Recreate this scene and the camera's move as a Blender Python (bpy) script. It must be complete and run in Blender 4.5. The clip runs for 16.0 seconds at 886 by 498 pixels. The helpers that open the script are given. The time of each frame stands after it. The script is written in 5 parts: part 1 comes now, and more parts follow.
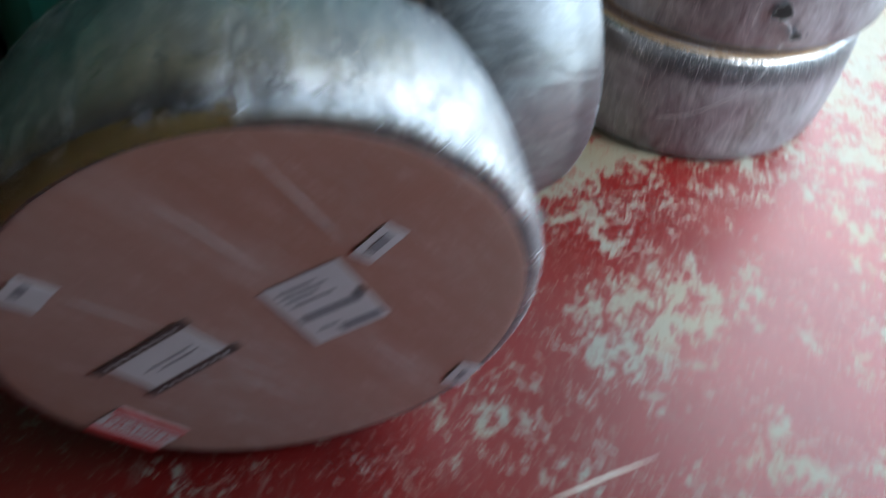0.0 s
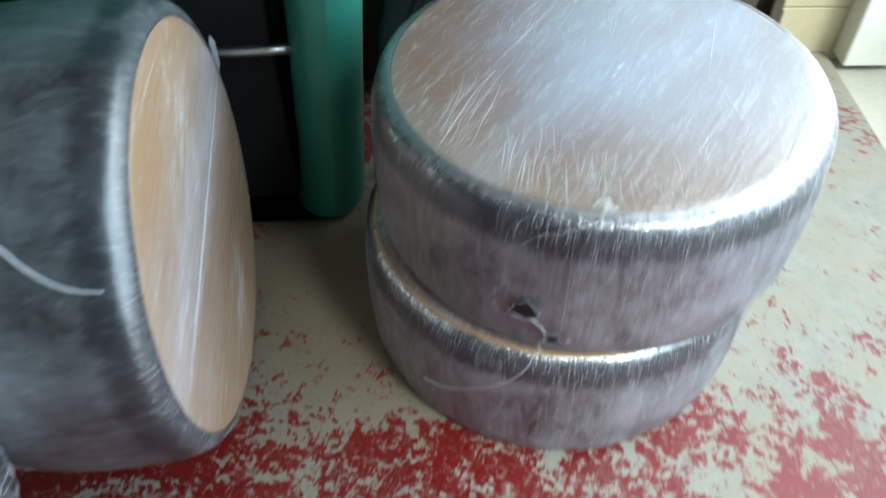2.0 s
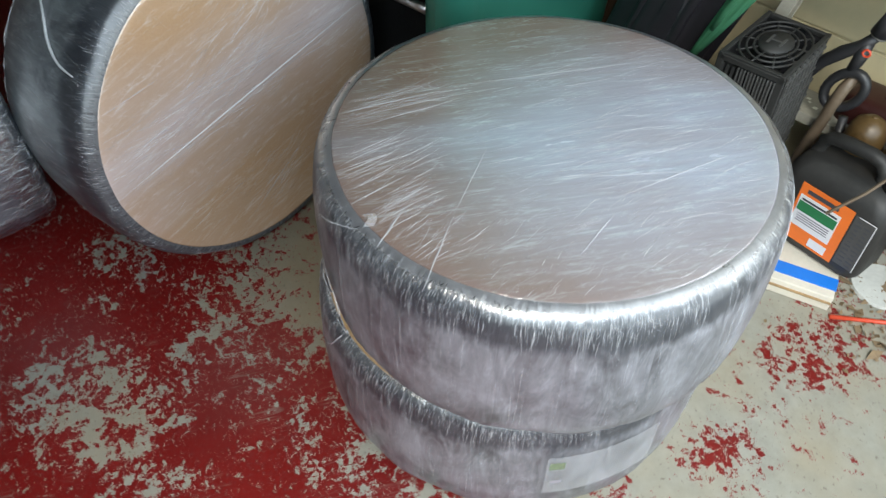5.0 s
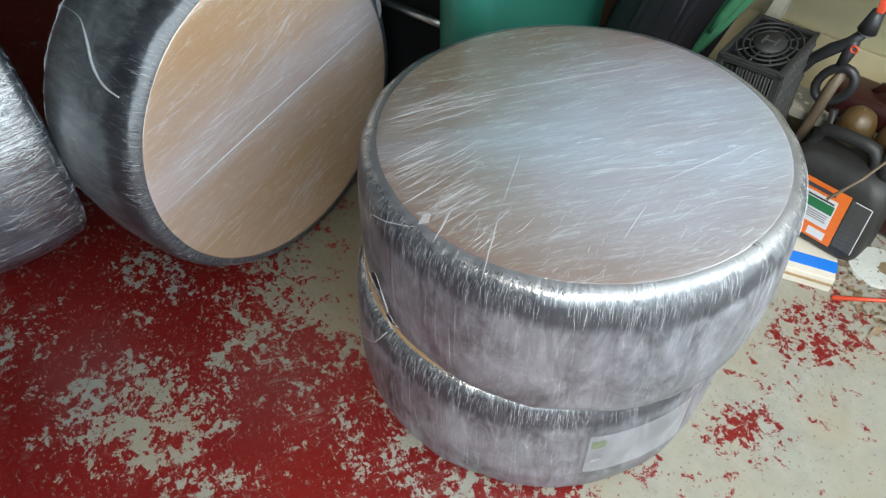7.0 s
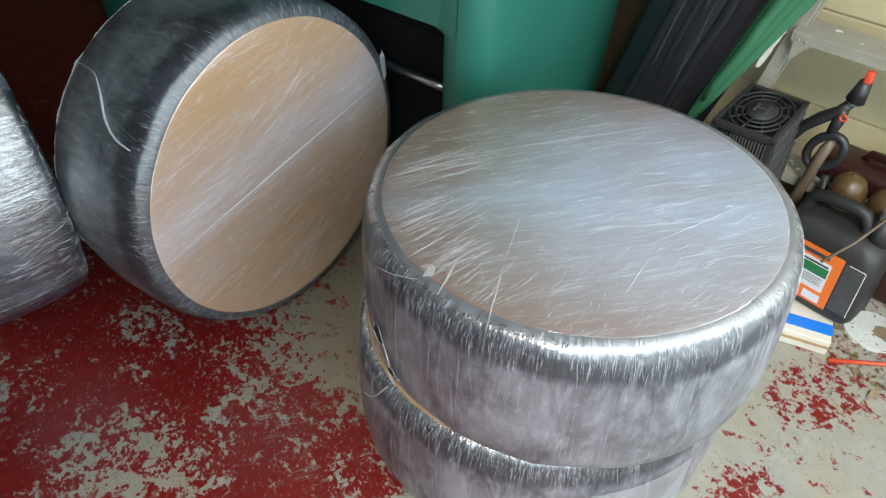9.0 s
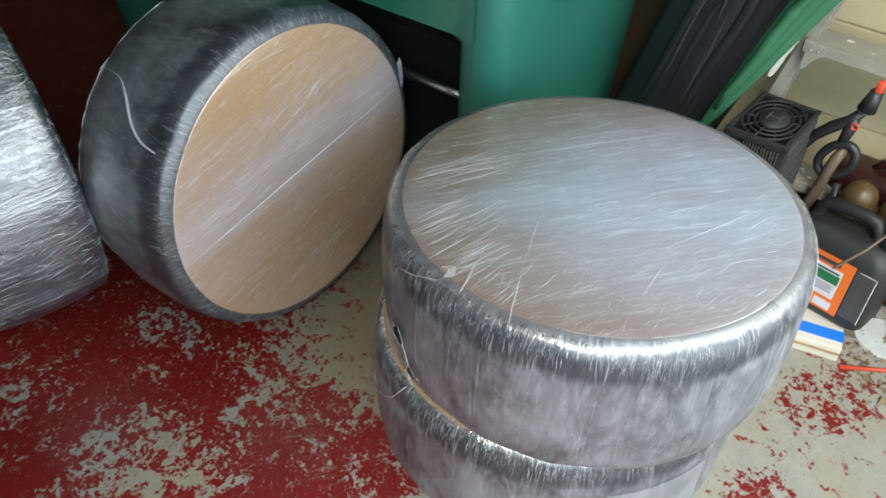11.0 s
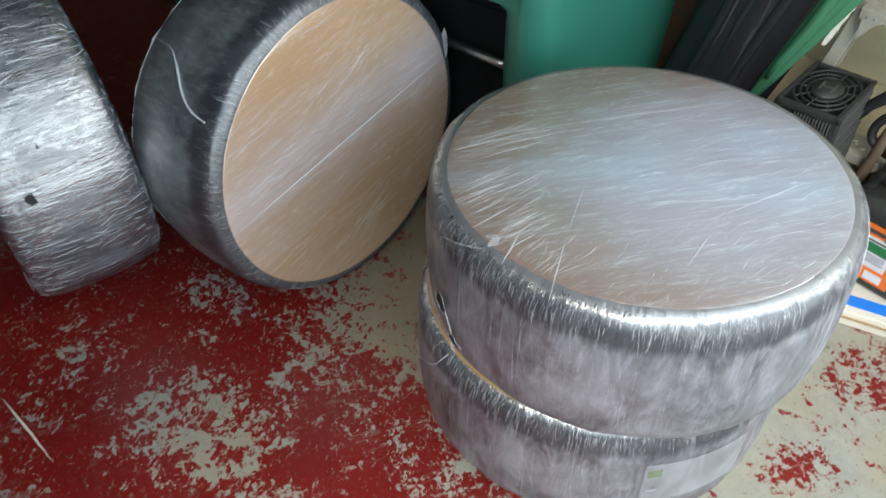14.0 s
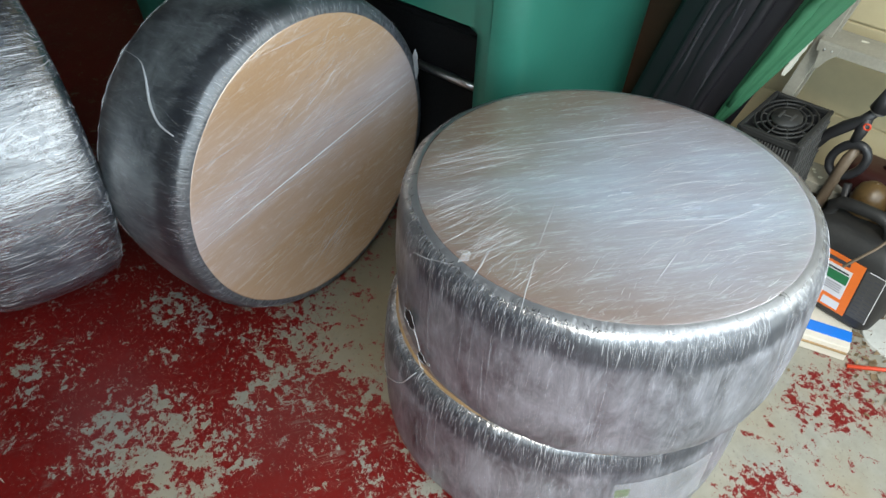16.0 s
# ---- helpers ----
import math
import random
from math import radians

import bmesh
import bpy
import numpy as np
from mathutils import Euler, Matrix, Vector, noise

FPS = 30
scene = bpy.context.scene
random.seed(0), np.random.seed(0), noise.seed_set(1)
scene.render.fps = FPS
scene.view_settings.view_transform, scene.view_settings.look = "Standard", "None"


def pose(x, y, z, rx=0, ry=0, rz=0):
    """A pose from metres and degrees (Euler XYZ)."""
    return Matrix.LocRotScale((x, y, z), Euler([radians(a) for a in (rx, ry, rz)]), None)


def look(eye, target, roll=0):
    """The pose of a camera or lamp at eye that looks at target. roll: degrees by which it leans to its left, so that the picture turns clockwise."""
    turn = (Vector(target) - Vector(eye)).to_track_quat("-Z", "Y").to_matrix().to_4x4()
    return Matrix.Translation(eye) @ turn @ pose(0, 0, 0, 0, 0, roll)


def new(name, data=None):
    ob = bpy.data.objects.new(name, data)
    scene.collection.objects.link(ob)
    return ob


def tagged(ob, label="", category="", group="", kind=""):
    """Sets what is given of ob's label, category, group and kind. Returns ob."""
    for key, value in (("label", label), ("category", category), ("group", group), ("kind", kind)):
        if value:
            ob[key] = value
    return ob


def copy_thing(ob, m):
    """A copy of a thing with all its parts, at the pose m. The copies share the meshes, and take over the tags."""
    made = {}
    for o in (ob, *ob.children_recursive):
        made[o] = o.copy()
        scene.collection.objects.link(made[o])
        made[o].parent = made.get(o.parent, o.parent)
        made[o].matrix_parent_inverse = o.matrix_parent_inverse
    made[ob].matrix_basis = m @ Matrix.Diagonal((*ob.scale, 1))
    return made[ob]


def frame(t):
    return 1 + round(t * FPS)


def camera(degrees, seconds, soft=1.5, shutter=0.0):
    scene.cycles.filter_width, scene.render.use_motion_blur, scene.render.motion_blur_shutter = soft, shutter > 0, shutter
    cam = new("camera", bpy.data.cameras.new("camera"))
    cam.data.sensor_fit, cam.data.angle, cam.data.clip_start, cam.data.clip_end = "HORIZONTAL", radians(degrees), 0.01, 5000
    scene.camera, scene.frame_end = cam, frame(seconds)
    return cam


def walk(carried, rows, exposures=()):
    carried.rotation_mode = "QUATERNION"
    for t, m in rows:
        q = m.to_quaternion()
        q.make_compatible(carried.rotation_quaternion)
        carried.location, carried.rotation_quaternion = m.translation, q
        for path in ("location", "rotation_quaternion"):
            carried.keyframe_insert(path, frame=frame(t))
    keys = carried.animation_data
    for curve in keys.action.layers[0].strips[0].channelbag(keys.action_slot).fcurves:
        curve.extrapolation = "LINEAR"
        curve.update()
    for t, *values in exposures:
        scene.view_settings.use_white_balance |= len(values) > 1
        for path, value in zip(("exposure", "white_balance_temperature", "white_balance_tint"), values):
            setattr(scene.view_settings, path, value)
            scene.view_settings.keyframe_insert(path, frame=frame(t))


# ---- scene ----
cam = camera(60.0, 16.0, soft=1.3, shutter=0.95)
PATH = [
    (0, (0.2831, 0.1095, 0.9755), (0.2564, 0.7434, 0.2515), 5.80),
    (0.5, (0.4590, 0.2627, 1.0078), (0.3540, 0.9137, 0.3064), 2.65),
    (1, (0.6181, 0.4252, 1.0210), (0.4596, 1.0757, 0.3293), -0.15),
    (1.5, (0.8149, 0.5483, 1.0337), (0.5806, 1.1753, 0.3418), 2.78),
    (2, (0.9185, 0.7227, 1.0459), (0.6152, 1.3067, 0.3433), -0.76),
    (2.5, (1.0157, 0.8876, 1.0641), (0.6069, 1.3930, 0.3540), -3.64),
    (3, (1.1530, 1.0337, 1.0676), (0.6737, 1.4232, 0.3291), 0.59),
    (3.5, (1.1464, 1.1661, 1.0456), (0.5983, 1.4784, 0.3183), 0.54),
    (4, (1.2075, 1.2584, 1.0826), (0.5958, 1.4394, 0.3617), -1.51),
    (4.2, (1.2592, 1.2769, 1.0879), (0.6542, 1.4459, 0.3584), 0.63),
    (6.3, (1.4366, 1.1003, 1.0749), (0.7745, 1.3624, 0.4272), -0.42),
    (6.5, (1.4281, 1.1079, 1.0866), (0.7627, 1.3665, 0.4408), 0.15),
    (7, (1.4232, 1.1155, 1.1109), (0.7964, 1.3468, 0.4178), -0.32),
    (7.5, (1.4392, 1.0997, 1.0876), (0.7893, 1.3361, 0.4179), -0.47),
    (8, (1.4485, 1.0982, 1.0921), (0.7736, 1.3446, 0.4514), 0.07),
    (8.5, (1.4444, 1.0925, 1.0842), (0.7604, 1.3502, 0.4577), 0.80),
    (8.7, (1.4367, 1.0948, 1.1097), (0.7610, 1.3553, 0.4754), 1.04),
    (10.8, (1.4462, 1.0867, 1.0930), (0.7546, 1.3419, 0.4739), 1.21),
    (11, (1.4490, 1.0688, 1.1137), (0.7633, 1.3263, 0.4891), 1.19),
    (11.5, (1.4486, 1.0666, 1.1161), (0.7468, 1.2609, 0.4865), -1.10),
    (12, (1.4447, 1.0550, 1.1136), (0.7596, 1.2938, 0.4809), 1.26),
    (12.5, (1.4561, 1.0563, 1.1227), (0.7741, 1.2626, 0.4754), -0.38),
    (13, (1.4580, 1.0586, 1.1245), (0.7883, 1.2601, 0.4630), -0.96),
    (13.5, (1.4615, 1.0576, 1.1203), (0.7856, 1.2511, 0.4627), -1.29),
    (14, (1.4585, 1.0621, 1.1155), (0.7772, 1.2637, 0.4659), -0.98),
    (14.5, (1.4591, 1.0450, 1.1121), (0.7735, 1.2770, 0.4774), 0.75),
    (15, (1.4576, 1.0395, 1.1019), (0.7750, 1.2704, 0.4635), 0.30),
    (15.5, (1.4636, 1.0464, 1.1048), (0.7804, 1.2888, 0.4714), 1.54),
    (16, (1.4657, 1.0501, 1.1030), (0.7761, 1.3025, 0.4805), 2.15),
]
walk(cam, [(t, look(eye, target, roll)) for t, eye, target, roll in PATH], [(0.0, 0.74, 5850, 5), (0.7, 0.72, 5700, -3), (2.0, 0.33, 6000, 1), (3.0, -0.04, 6450, 6), (4.0, -0.12, 6550, 7), (6.5, -0.06, 6600, 6), (16.0, -0.05, 6600, 6)])

# ---- light ----
JX, JY = 1.00, 2.60          # inner corner of side wall and opening
NX, NY = 0.891, 0.454        # out of the garage
WX, WY = -0.454, 0.891       # towards the side wall


def gp(s, d, z=0.0):
    """A place in the garage: s metres in from the opening, d metres from the side wall."""
    return Vector((JX - s * NX - d * WX, JY - s * NY - d * WY, z))


ROT = math.degrees(math.atan2(NY, NX))   # direction out of the garage

world = bpy.data.worlds.new("sky")
scene.world = world
world.use_nodes = True
wn = world.node_tree
sky = wn.nodes.new("ShaderNodeTexSky")
sky.sky_type = "NISHITA"
sky.sun_disc = False
sky.sun_elevation, sky.sun_rotation = radians(38), radians(30)
wn.links.new(sky.outputs["Color"], wn.nodes["Background"].inputs["Color"])
wn.nodes["Background"].inputs["Strength"].default_value = 0.15

sun = new("sun", bpy.data.lights.new("sun", "SUN"))
sun.data.energy, sun.data.angle, sun.data.color = 2.6, radians(15), (1.0, 0.95, 0.88)
sun.matrix_world = look((6, 0, 6), (1, 2.5, 0))

daylight = new("daylight_opening", bpy.data.lights.new("daylight_opening", "AREA"))
daylight.data.shape, daylight.data.size, daylight.data.size_y = "RECTANGLE", 2.9, 1.9
daylight.data.energy, daylight.data.color = 57.0, (0.81, 0.92, 1.0)
daylight.matrix_world = look(gp(-0.10, 1.50, 1.17), gp(3.0, 1.50, 0.9))


# ---- materials ----
def mat(name, color=(0.5, 0.5, 0.5), rough=0.5, metal=0.0):
    m = bpy.data.materials.new(name)
    m.use_nodes = True
    b = m.node_tree.nodes["Principled BSDF"]
    b.inputs["Base Color"].default_value = (*color, 1)
    b.inputs["Roughness"].default_value = rough
    b.inputs["Metallic"].default_value = metal
    return m


class N:
    """Short hand for a material's nodes."""

    def __init__(self, m):
        self.m, self.t = m, m.node_tree
        self.bsdf = self.t.nodes["Principled BSDF"]

    def add(self, kind, ins=None, **attrs):
        n = self.t.nodes.new("ShaderNode" + kind)
        if "operation" in attrs:
            n.operation = attrs["operation"]
        if "data_type" in attrs:
            n.data_type = attrs["data_type"]
        if "interpolation_type" in attrs:
            n.interpolation_type = attrs["interpolation_type"]
        for k, v in (ins or {}).items():
            self.put(n.inputs[k], v)
        return n

    def put(self, socket, v):
        if isinstance(v, bpy.types.NodeSocket):
            self.t.links.new(v, socket)
        else:
            socket.default_value = v

    def coord(self, kind="Object"):
        return self.add("TexCoord").outputs[kind]

    def map(self, vec, scale=(1, 1, 1), rot=(0, 0, 0), loc=(0, 0, 0)):
        return self.add("Mapping", {"Vector": vec, "Scale": scale, "Rotation": rot, "Location": loc}).outputs[0]

    def noise(self, vec, scale, detail=4.0, rough=0.55, distort=0.0):
        return self.add("TexNoise", {"Vector": vec, "Scale": scale, "Detail": detail, "Roughness": rough, "Distortion": distort}).outputs["Fac"]

    def ramp(self, fac, stops):
        r = self.add("ValToRGB", {"Fac": fac})
        e = r.color_ramp.elements
        while len(e) < len(stops):
            e.new(0.5)
        for el, (p, c) in zip(e, stops):
            el.position = p
            el.color = (c, c, c, 1) if isinstance(c, (int, float)) else (*c, 1)
        return r.outputs["Color"]

    def mix(self, fac, a, b):
        n = self.add("Mix", data_type="RGBA")
        for i, v in ((0, fac), (6, a), (7, b)):
            if isinstance(v, tuple) and len(v) == 3:
                v = (*v, 1)
            self.put(n.inputs[i], v)
        return n.outputs[2]

    def math(self, op, a, b=0.0, c=0.0):
        n = self.add("Math", operation=op)
        for i, v in enumerate((a, b, c)):
            self.put(n.inputs[i], v)
        return n.outputs[0]

    def hair(self, vec, width=0.05, detail=2.0, distort=0.4):
        """Fine lines along the long direction of a stretched pattern."""
        d = self.math("ABSOLUTE", self.math("SUBTRACT", self.noise(vec, 1.0, detail, 0.5, distort), 0.5))
        return self.add("MapRange", {"Value": d, "From Min": width * 0.2, "From Max": width, "To Min": 1.0, "To Max": 0.0}).outputs["Result"]

    def bump(self, height, strength=0.3, dist=0.002, normal=None):
        n = self.add("Bump", {"Height": height, "Strength": strength, "Distance": dist})
        if normal is not None:
            self.put(n.inputs["Normal"], normal)
        return n.outputs[0]


def plain(name, color, rough=0.5, metal=0.0, vary=0.25, scale=30.0, bump=0.1, dark=None):
    """Paint, plastic or wood with two scales of variation."""
    m = mat(name, color, rough, metal)
    k = N(m)
    o = k.coord()
    big, fine = k.noise(o, scale * 0.15, 3), k.noise(o, scale * 4, 5, 0.6)
    f = k.math("MULTIPLY_ADD", big, 0.7, k.math("MULTIPLY", fine, 0.3))
    lo = dark or tuple(c * (1 - vary) for c in color)
    hi = tuple(min(1, c * (1 + vary)) for c in color)
    k.put(k.bsdf.inputs["Base Color"], k.mix(k.ramp(f, [(0.3, 0.0), (0.7, 1.0)]), lo, hi))
    k.put(k.bsdf.inputs["Roughness"], k.math("MULTIPLY_ADD", fine, 0.25, rough - 0.12))
    k.put(k.bsdf.inputs["Normal"], k.bump(fine, bump, 0.001))
    return m


# places on the floor: x, y, radius, more (+) or less (-) wear
PATCHES = [(0.655, 0.935, 0.13, 0.13), (0.52, 0.92, 0.08, 0.05), (0.30, 0.81, 0.14, -0.06), (0.44, 0.96, 0.10, -0.11), (0.50, 0.72, 0.12, -0.06),
           (0.855, 2.07, 0.14, -0.13), (0.97, 1.79, 0.09, -0.11), (0.715, 1.05, 0.07, -0.08), (0.55, 0.79, 0.09, 0.09), (0.26, 0.90, 0.08, 0.13), (0.41, 0.84, 0.09, -0.08),
           (0.77, 0.82, 0.10, -0.10), (0.65, 0.72, 0.09, -0.08), (0.86, 0.76, 0.10, -0.12), (0.87, 1.11, 0.11, -0.11), (1.16, 1.54, 0.09, -0.08), (0.58, 0.63, 0.08, -0.05),
           (0.63, 0.84, 0.06, 0.07), (0.77, 0.985, 0.05, 0.06), (0.80, 0.65, 0.04, 0.08), (1.05, 1.36, 0.08, 0.09), (1.12, 1.85, 0.14, 0.08), (1.07, 1.08, 0.08, 0.08), (0.508, 0.705, 0.05, 0.08)]


def floor_material():
    """Red floor paint, worn through to the concrete in flakes; more so towards the opening and by the wall."""
    m = mat("worn_red_floor_paint", rough=0.5)
    k = N(m)
    p = k.add("NewGeometry").outputs["Position"]
    out = k.add("VectorMath", {0: p, 1: (NX, NY, 0)}, operation="DOT_PRODUCT").outputs["Value"]
    warp = k.add("TexNoise", {"Vector": p, "Scale": 14.0, "Detail": 4.0, "Roughness": 0.6})
    off = k.add("VectorMath", {0: warp.outputs["Color"], 1: (-0.5, -0.5, -0.5)}, operation="ADD").outputs[0]
    off = k.add("VectorMath", {0: off, "Scale": 0.05}, operation="SCALE").outputs[0]
    pw = k.add("VectorMath", {0: p, 1: off}, operation="ADD").outputs[0]
    big = k.noise(pw, 3.6, 2, 0.5)
    mid = k.noise(pw, 19.0, 9, 0.72)
    fine = k.noise(p, 66.0, 9, 0.745)
    w = k.math("MULTIPLY_ADD", big, 0.30, k.math("MULTIPLY_ADD", mid, 0.90, k.math("MULTIPLY", fine, 0.95)))
    w = k.math("ADD", w, k.math("ADD", k.ramp(k.math("MULTIPLY", out, 0.5), [(0.10, 0.09), (0.30, 0.125), (0.45, 0.175), (0.64, 0.198), (0.74, 0.225), (0.95, 0.23)]), -0.24))
    side = k.add("VectorMath", {0: p, 1: (WX, WY, 0)}, operation="DOT_PRODUCT").outputs["Value"]
    w = k.math("ADD", w, k.math("MULTIPLY", k.ramp(k.math("MULTIPLY", out, 0.5), [(0.68, 0.0), (0.80, 0.11)]), k.ramp(k.math("MULTIPLY", side, 0.5), [(0.38, 0.0), (0.52, 1.0)])))
    w = k.math("ADD", w, k.math("MULTIPLY", k.ramp(k.math("MULTIPLY", out, 0.5), [(0.52, 0.0), (0.62, 1.0)]), k.math("MULTIPLY", k.ramp(k.math("MULTIPLY", side, 0.5), [(0.36, 1.0), (0.46, 0.0)]), -0.065)))
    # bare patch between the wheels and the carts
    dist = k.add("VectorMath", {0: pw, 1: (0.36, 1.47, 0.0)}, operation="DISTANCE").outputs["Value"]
    bare = k.ramp(dist, [(0.12, 0.24), (0.37, 0.0)])
    w = k.math("ADD", w, bare)
    # trodden patches and stretches where the paint has held
    for x, y, r, amt in PATCHES:
        d = k.add("VectorMath", {0: pw, 1: (x, y, 0.0)}, operation="DISTANCE").outputs["Value"]
        w = k.math("ADD", w, k.add("MapRange", {"Value": d, "From Min": r * 0.25, "From Max": r, "To Min": amt, "To Max": 0.0}, interpolation_type="SMOOTHSTEP").outputs["Result"])
    worn = k.add("MapRange", {"Value": w, "From Min": 1.058, "From Max": 1.072}).outputs["Result"]
    thin = k.add("MapRange", {"Value": w, "From Min": 0.98, "From Max": 1.07}).outputs["Result"]
    scratch = k.math("MAXIMUM", k.hair(k.map(p, (60, 3, 1), (0, 0, 0.7)), 0.014, 2.0, 0.0), k.hair(k.map(p, (50, 3, 1), (0, 0, -0.5)), 0.012, 2.0, 0.0))
    scratch = k.math("MULTIPLY", scratch, k.ramp(k.noise(p, 11.0, 3), [(0.54, 0.0), (0.66, 0.35)]))
    worn = k.math("MAXIMUM", worn, scratch)
    red = k.mix(k.noise(p, 5.0, 5), (0.096, 0.0046, 0.0044), (0.205, 0.0094, 0.0076))
    red = k.mix(k.math("MULTIPLY", thin, 0.30), red, (0.25, 0.020, 0.020))
    fleck = k.ramp(k.noise(p, 210.0, 5, 0.7), [(0.635, 0.0), (0.66, 1.0)])
    worn = k.math("MAXIMUM", worn, k.math("MULTIPLY", fleck, k.ramp(w, [(0.90, 0.0), (1.02, 0.9)])))
    chip = k.ramp(k.noise(k.map(pw, (1.0, 1.7, 1.0), (0, 0, 0.6)), 88.0, 7, 0.72), [(0.588, 0.0), (0.602, 1.0)])
    worn = k.math("MAXIMUM", worn, k.math("MULTIPLY", chip, k.ramp(w, [(0.84, 0.0), (0.97, 0.95)])))
    red = k.mix(k.math("MULTIPLY", k.ramp(k.noise(p, 160.0, 4), [(0.55, 0.0), (0.7, 1.0)]), 0.3), red, (0.13, 0.06, 0.055))
    con = k.mix(k.noise(p, 26.0, 7, 0.7), (0.185, 0.183, 0.153), (0.355, 0.350, 0.302))
    # darker away from the opening: the fall of daylight put into the colour
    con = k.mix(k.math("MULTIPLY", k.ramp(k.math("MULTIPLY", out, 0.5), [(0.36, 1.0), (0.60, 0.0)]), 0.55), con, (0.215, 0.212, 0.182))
    con = k.mix(k.math("MULTIPLY", k.ramp(k.noise(p, 5.0, 4), [(0.42, 0.0), (0.65, 1.0)]), 0.55), con, (0.30, 0.255, 0.175))
    # brown dirt between wheels and carts, with their shade mixed into the colour
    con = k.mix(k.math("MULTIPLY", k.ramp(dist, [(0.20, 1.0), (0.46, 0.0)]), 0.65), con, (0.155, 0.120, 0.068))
    con = k.mix(k.math("MULTIPLY", k.ramp(k.noise(p, 120.0, 3), [(0.62, 0.0), (0.72, 1.0)]), 0.6), con, (0.13, 0.11, 0.09))
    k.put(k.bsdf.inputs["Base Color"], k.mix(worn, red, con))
    k.put(k.bsdf.inputs["Roughness"], k.math("MULTIPLY_ADD", worn, 0.26, k.math("MULTIPLY_ADD", fine, 0.22, 0.24)))
    k.put(k.bsdf.inputs["IOR"], 1.52)
    k.put(k.bsdf.inputs["Specular IOR Level"], k.math("MULTIPLY_ADD", worn, -0.36, 0.5))
    h = k.math("MULTIPLY_ADD", worn, -1.0, k.math("MULTIPLY", fine, 0.6))
    k.put(k.bsdf.inputs["Normal"], k.bump(h, 0.4, 0.0015))
    return m


HALF_WIDE = 0.1187    # half the width of a wheel
ARC = 0.268       # length of the wheel's profile from face to face


def film_material(name="stretch_film_on_rubber", clear=0.0, crinkle=1.0, both=True, gloss=0.0, haze_color=(0.205, 0.212, 0.242), milky=0.0):
    """Layers of stretch film over black rubber: thin on the shoulders, milky on the tread. u runs round, v across, in metres."""
    m = mat(name, rough=0.45)
    k = N(m)
    uv = k.coord("UV")
    v = k.add("SeparateXYZ", {"Vector": uv}).outputs["Y"]
    streak = k.noise(k.map(uv, (150, 14, 1)), 1.0, 6, 0.65, 0.5)
    folds = k.noise(k.map(uv, (34, 6, 1)), 1.0, 4, 0.6, 1.2)
    haze = k.noise(k.map(uv, (11, 9, 1)), 1.0, 6, 0.62, 0.6)
    wisp = k.noise(k.map(uv, (30, 10, 1)), 1.0, 7, 0.70, 1.6)
    lines = k.math("MAXIMUM", k.hair(k.map(uv, (120, 12, 1)), 0.035), k.math("MULTIPLY", k.hair(k.map(uv, (30, 12, 1)), 0.022, 4.0, 1.2), 0.7))
    lines = k.math("MULTIPLY", lines, k.ramp(wisp, [(0.48, 0.0), (0.68, 0.7)]))
    edge = k.math("MULTIPLY_ADD", k.math("ADD", streak, haze), 0.03, k.math("ADD", v, -0.03))
    mid = k.math("SUBTRACT", ARC / 2, edge)
    mid = k.math("ABSOLUTE", mid) if both else k.math("MAXIMUM", mid, 0.0)
    lay = k.ramp(k.math("MULTIPLY", mid, 1 / 0.14), [(0.0, 0.74 - 0.85 * clear), (0.44, 0.70 - 0.85 * clear), (0.56, 0.13), (0.84, 0.08), (0.88, 0.05 if clear else 0.12), (0.95, 0.16 if clear else 0.40)])
    f = k.math("MULTIPLY", lay, k.math("MULTIPLY_ADD", haze, 3.1, k.math("MULTIPLY_ADD", wisp, 1.9, -1.66)))
    f = k.math("MAXIMUM", k.math("MINIMUM", f, 1.0), 0.0)
    col = k.mix(f, (0.010, 0.013, 0.020), haze_color)
    col = k.mix(k.math("MULTIPLY", lines, k.math("MULTIPLY_ADD", lay, 0.36, 0.12 if not clear else 0.17)), col, (0.42, 0.45, 0.50))
    roll = k.math("MULTIPLY", k.ramp(k.math("MULTIPLY", mid, 1 / 0.14), [(0.77, 0.0), (0.86, milky), (0.96, milky)]), k.math("MULTIPLY_ADD", streak, 3.6, -0.80))
    col = k.mix(k.math("MINIMUM", roll, 1.0), col, (0.55, 0.58, 0.62))
    k.put(k.bsdf.inputs["Base Color"], col)
    weight = k.ramp(k.math("MULTIPLY", mid, 1 / 0.14), [(0.40, min(1.0, 0.40 + 0.8 * clear + gloss)), (0.54, min(1.0, 0.16 + 0.9 * clear + gloss)), (0.79, min(1.0, 0.16 + 0.9 * clear + gloss)), (0.85, 1.0 if gloss or not clear else 0.22)])
    if gloss:
        weight = k.math("MULTIPLY", weight, k.ramp(k.noise(k.map(uv, (20, 12, 1)), 1.0, 5, 0.65, 1.0), [(0.34, 0.42), (0.56, 1.0)]))
    k.put(k.bsdf.inputs["Coat Weight"], weight)
    k.put(k.bsdf.inputs["Coat IOR"], 3.3 - 0.2 * clear)
    k.put(k.bsdf.inputs["Coat Roughness"], k.math("MULTIPLY_ADD", streak, 0.12, k.math("MULTIPLY_ADD", f, 0.16, k.ramp(k.math("MULTIPLY", mid, 1 / 0.14), [(0.77, 0.02), (0.86, 0.20 if milky else 0.02)]))))
    n = k.bump(folds, 0.34 * crinkle ** 0.5, 0.006)
    n = k.bump(wisp, 0.26, 0.003, n)
    n = k.bump(streak, min(1.0, 0.42 * crinkle), 0.0022 * crinkle, n)
    k.put(k.bsdf.inputs["Coat Normal"], n)
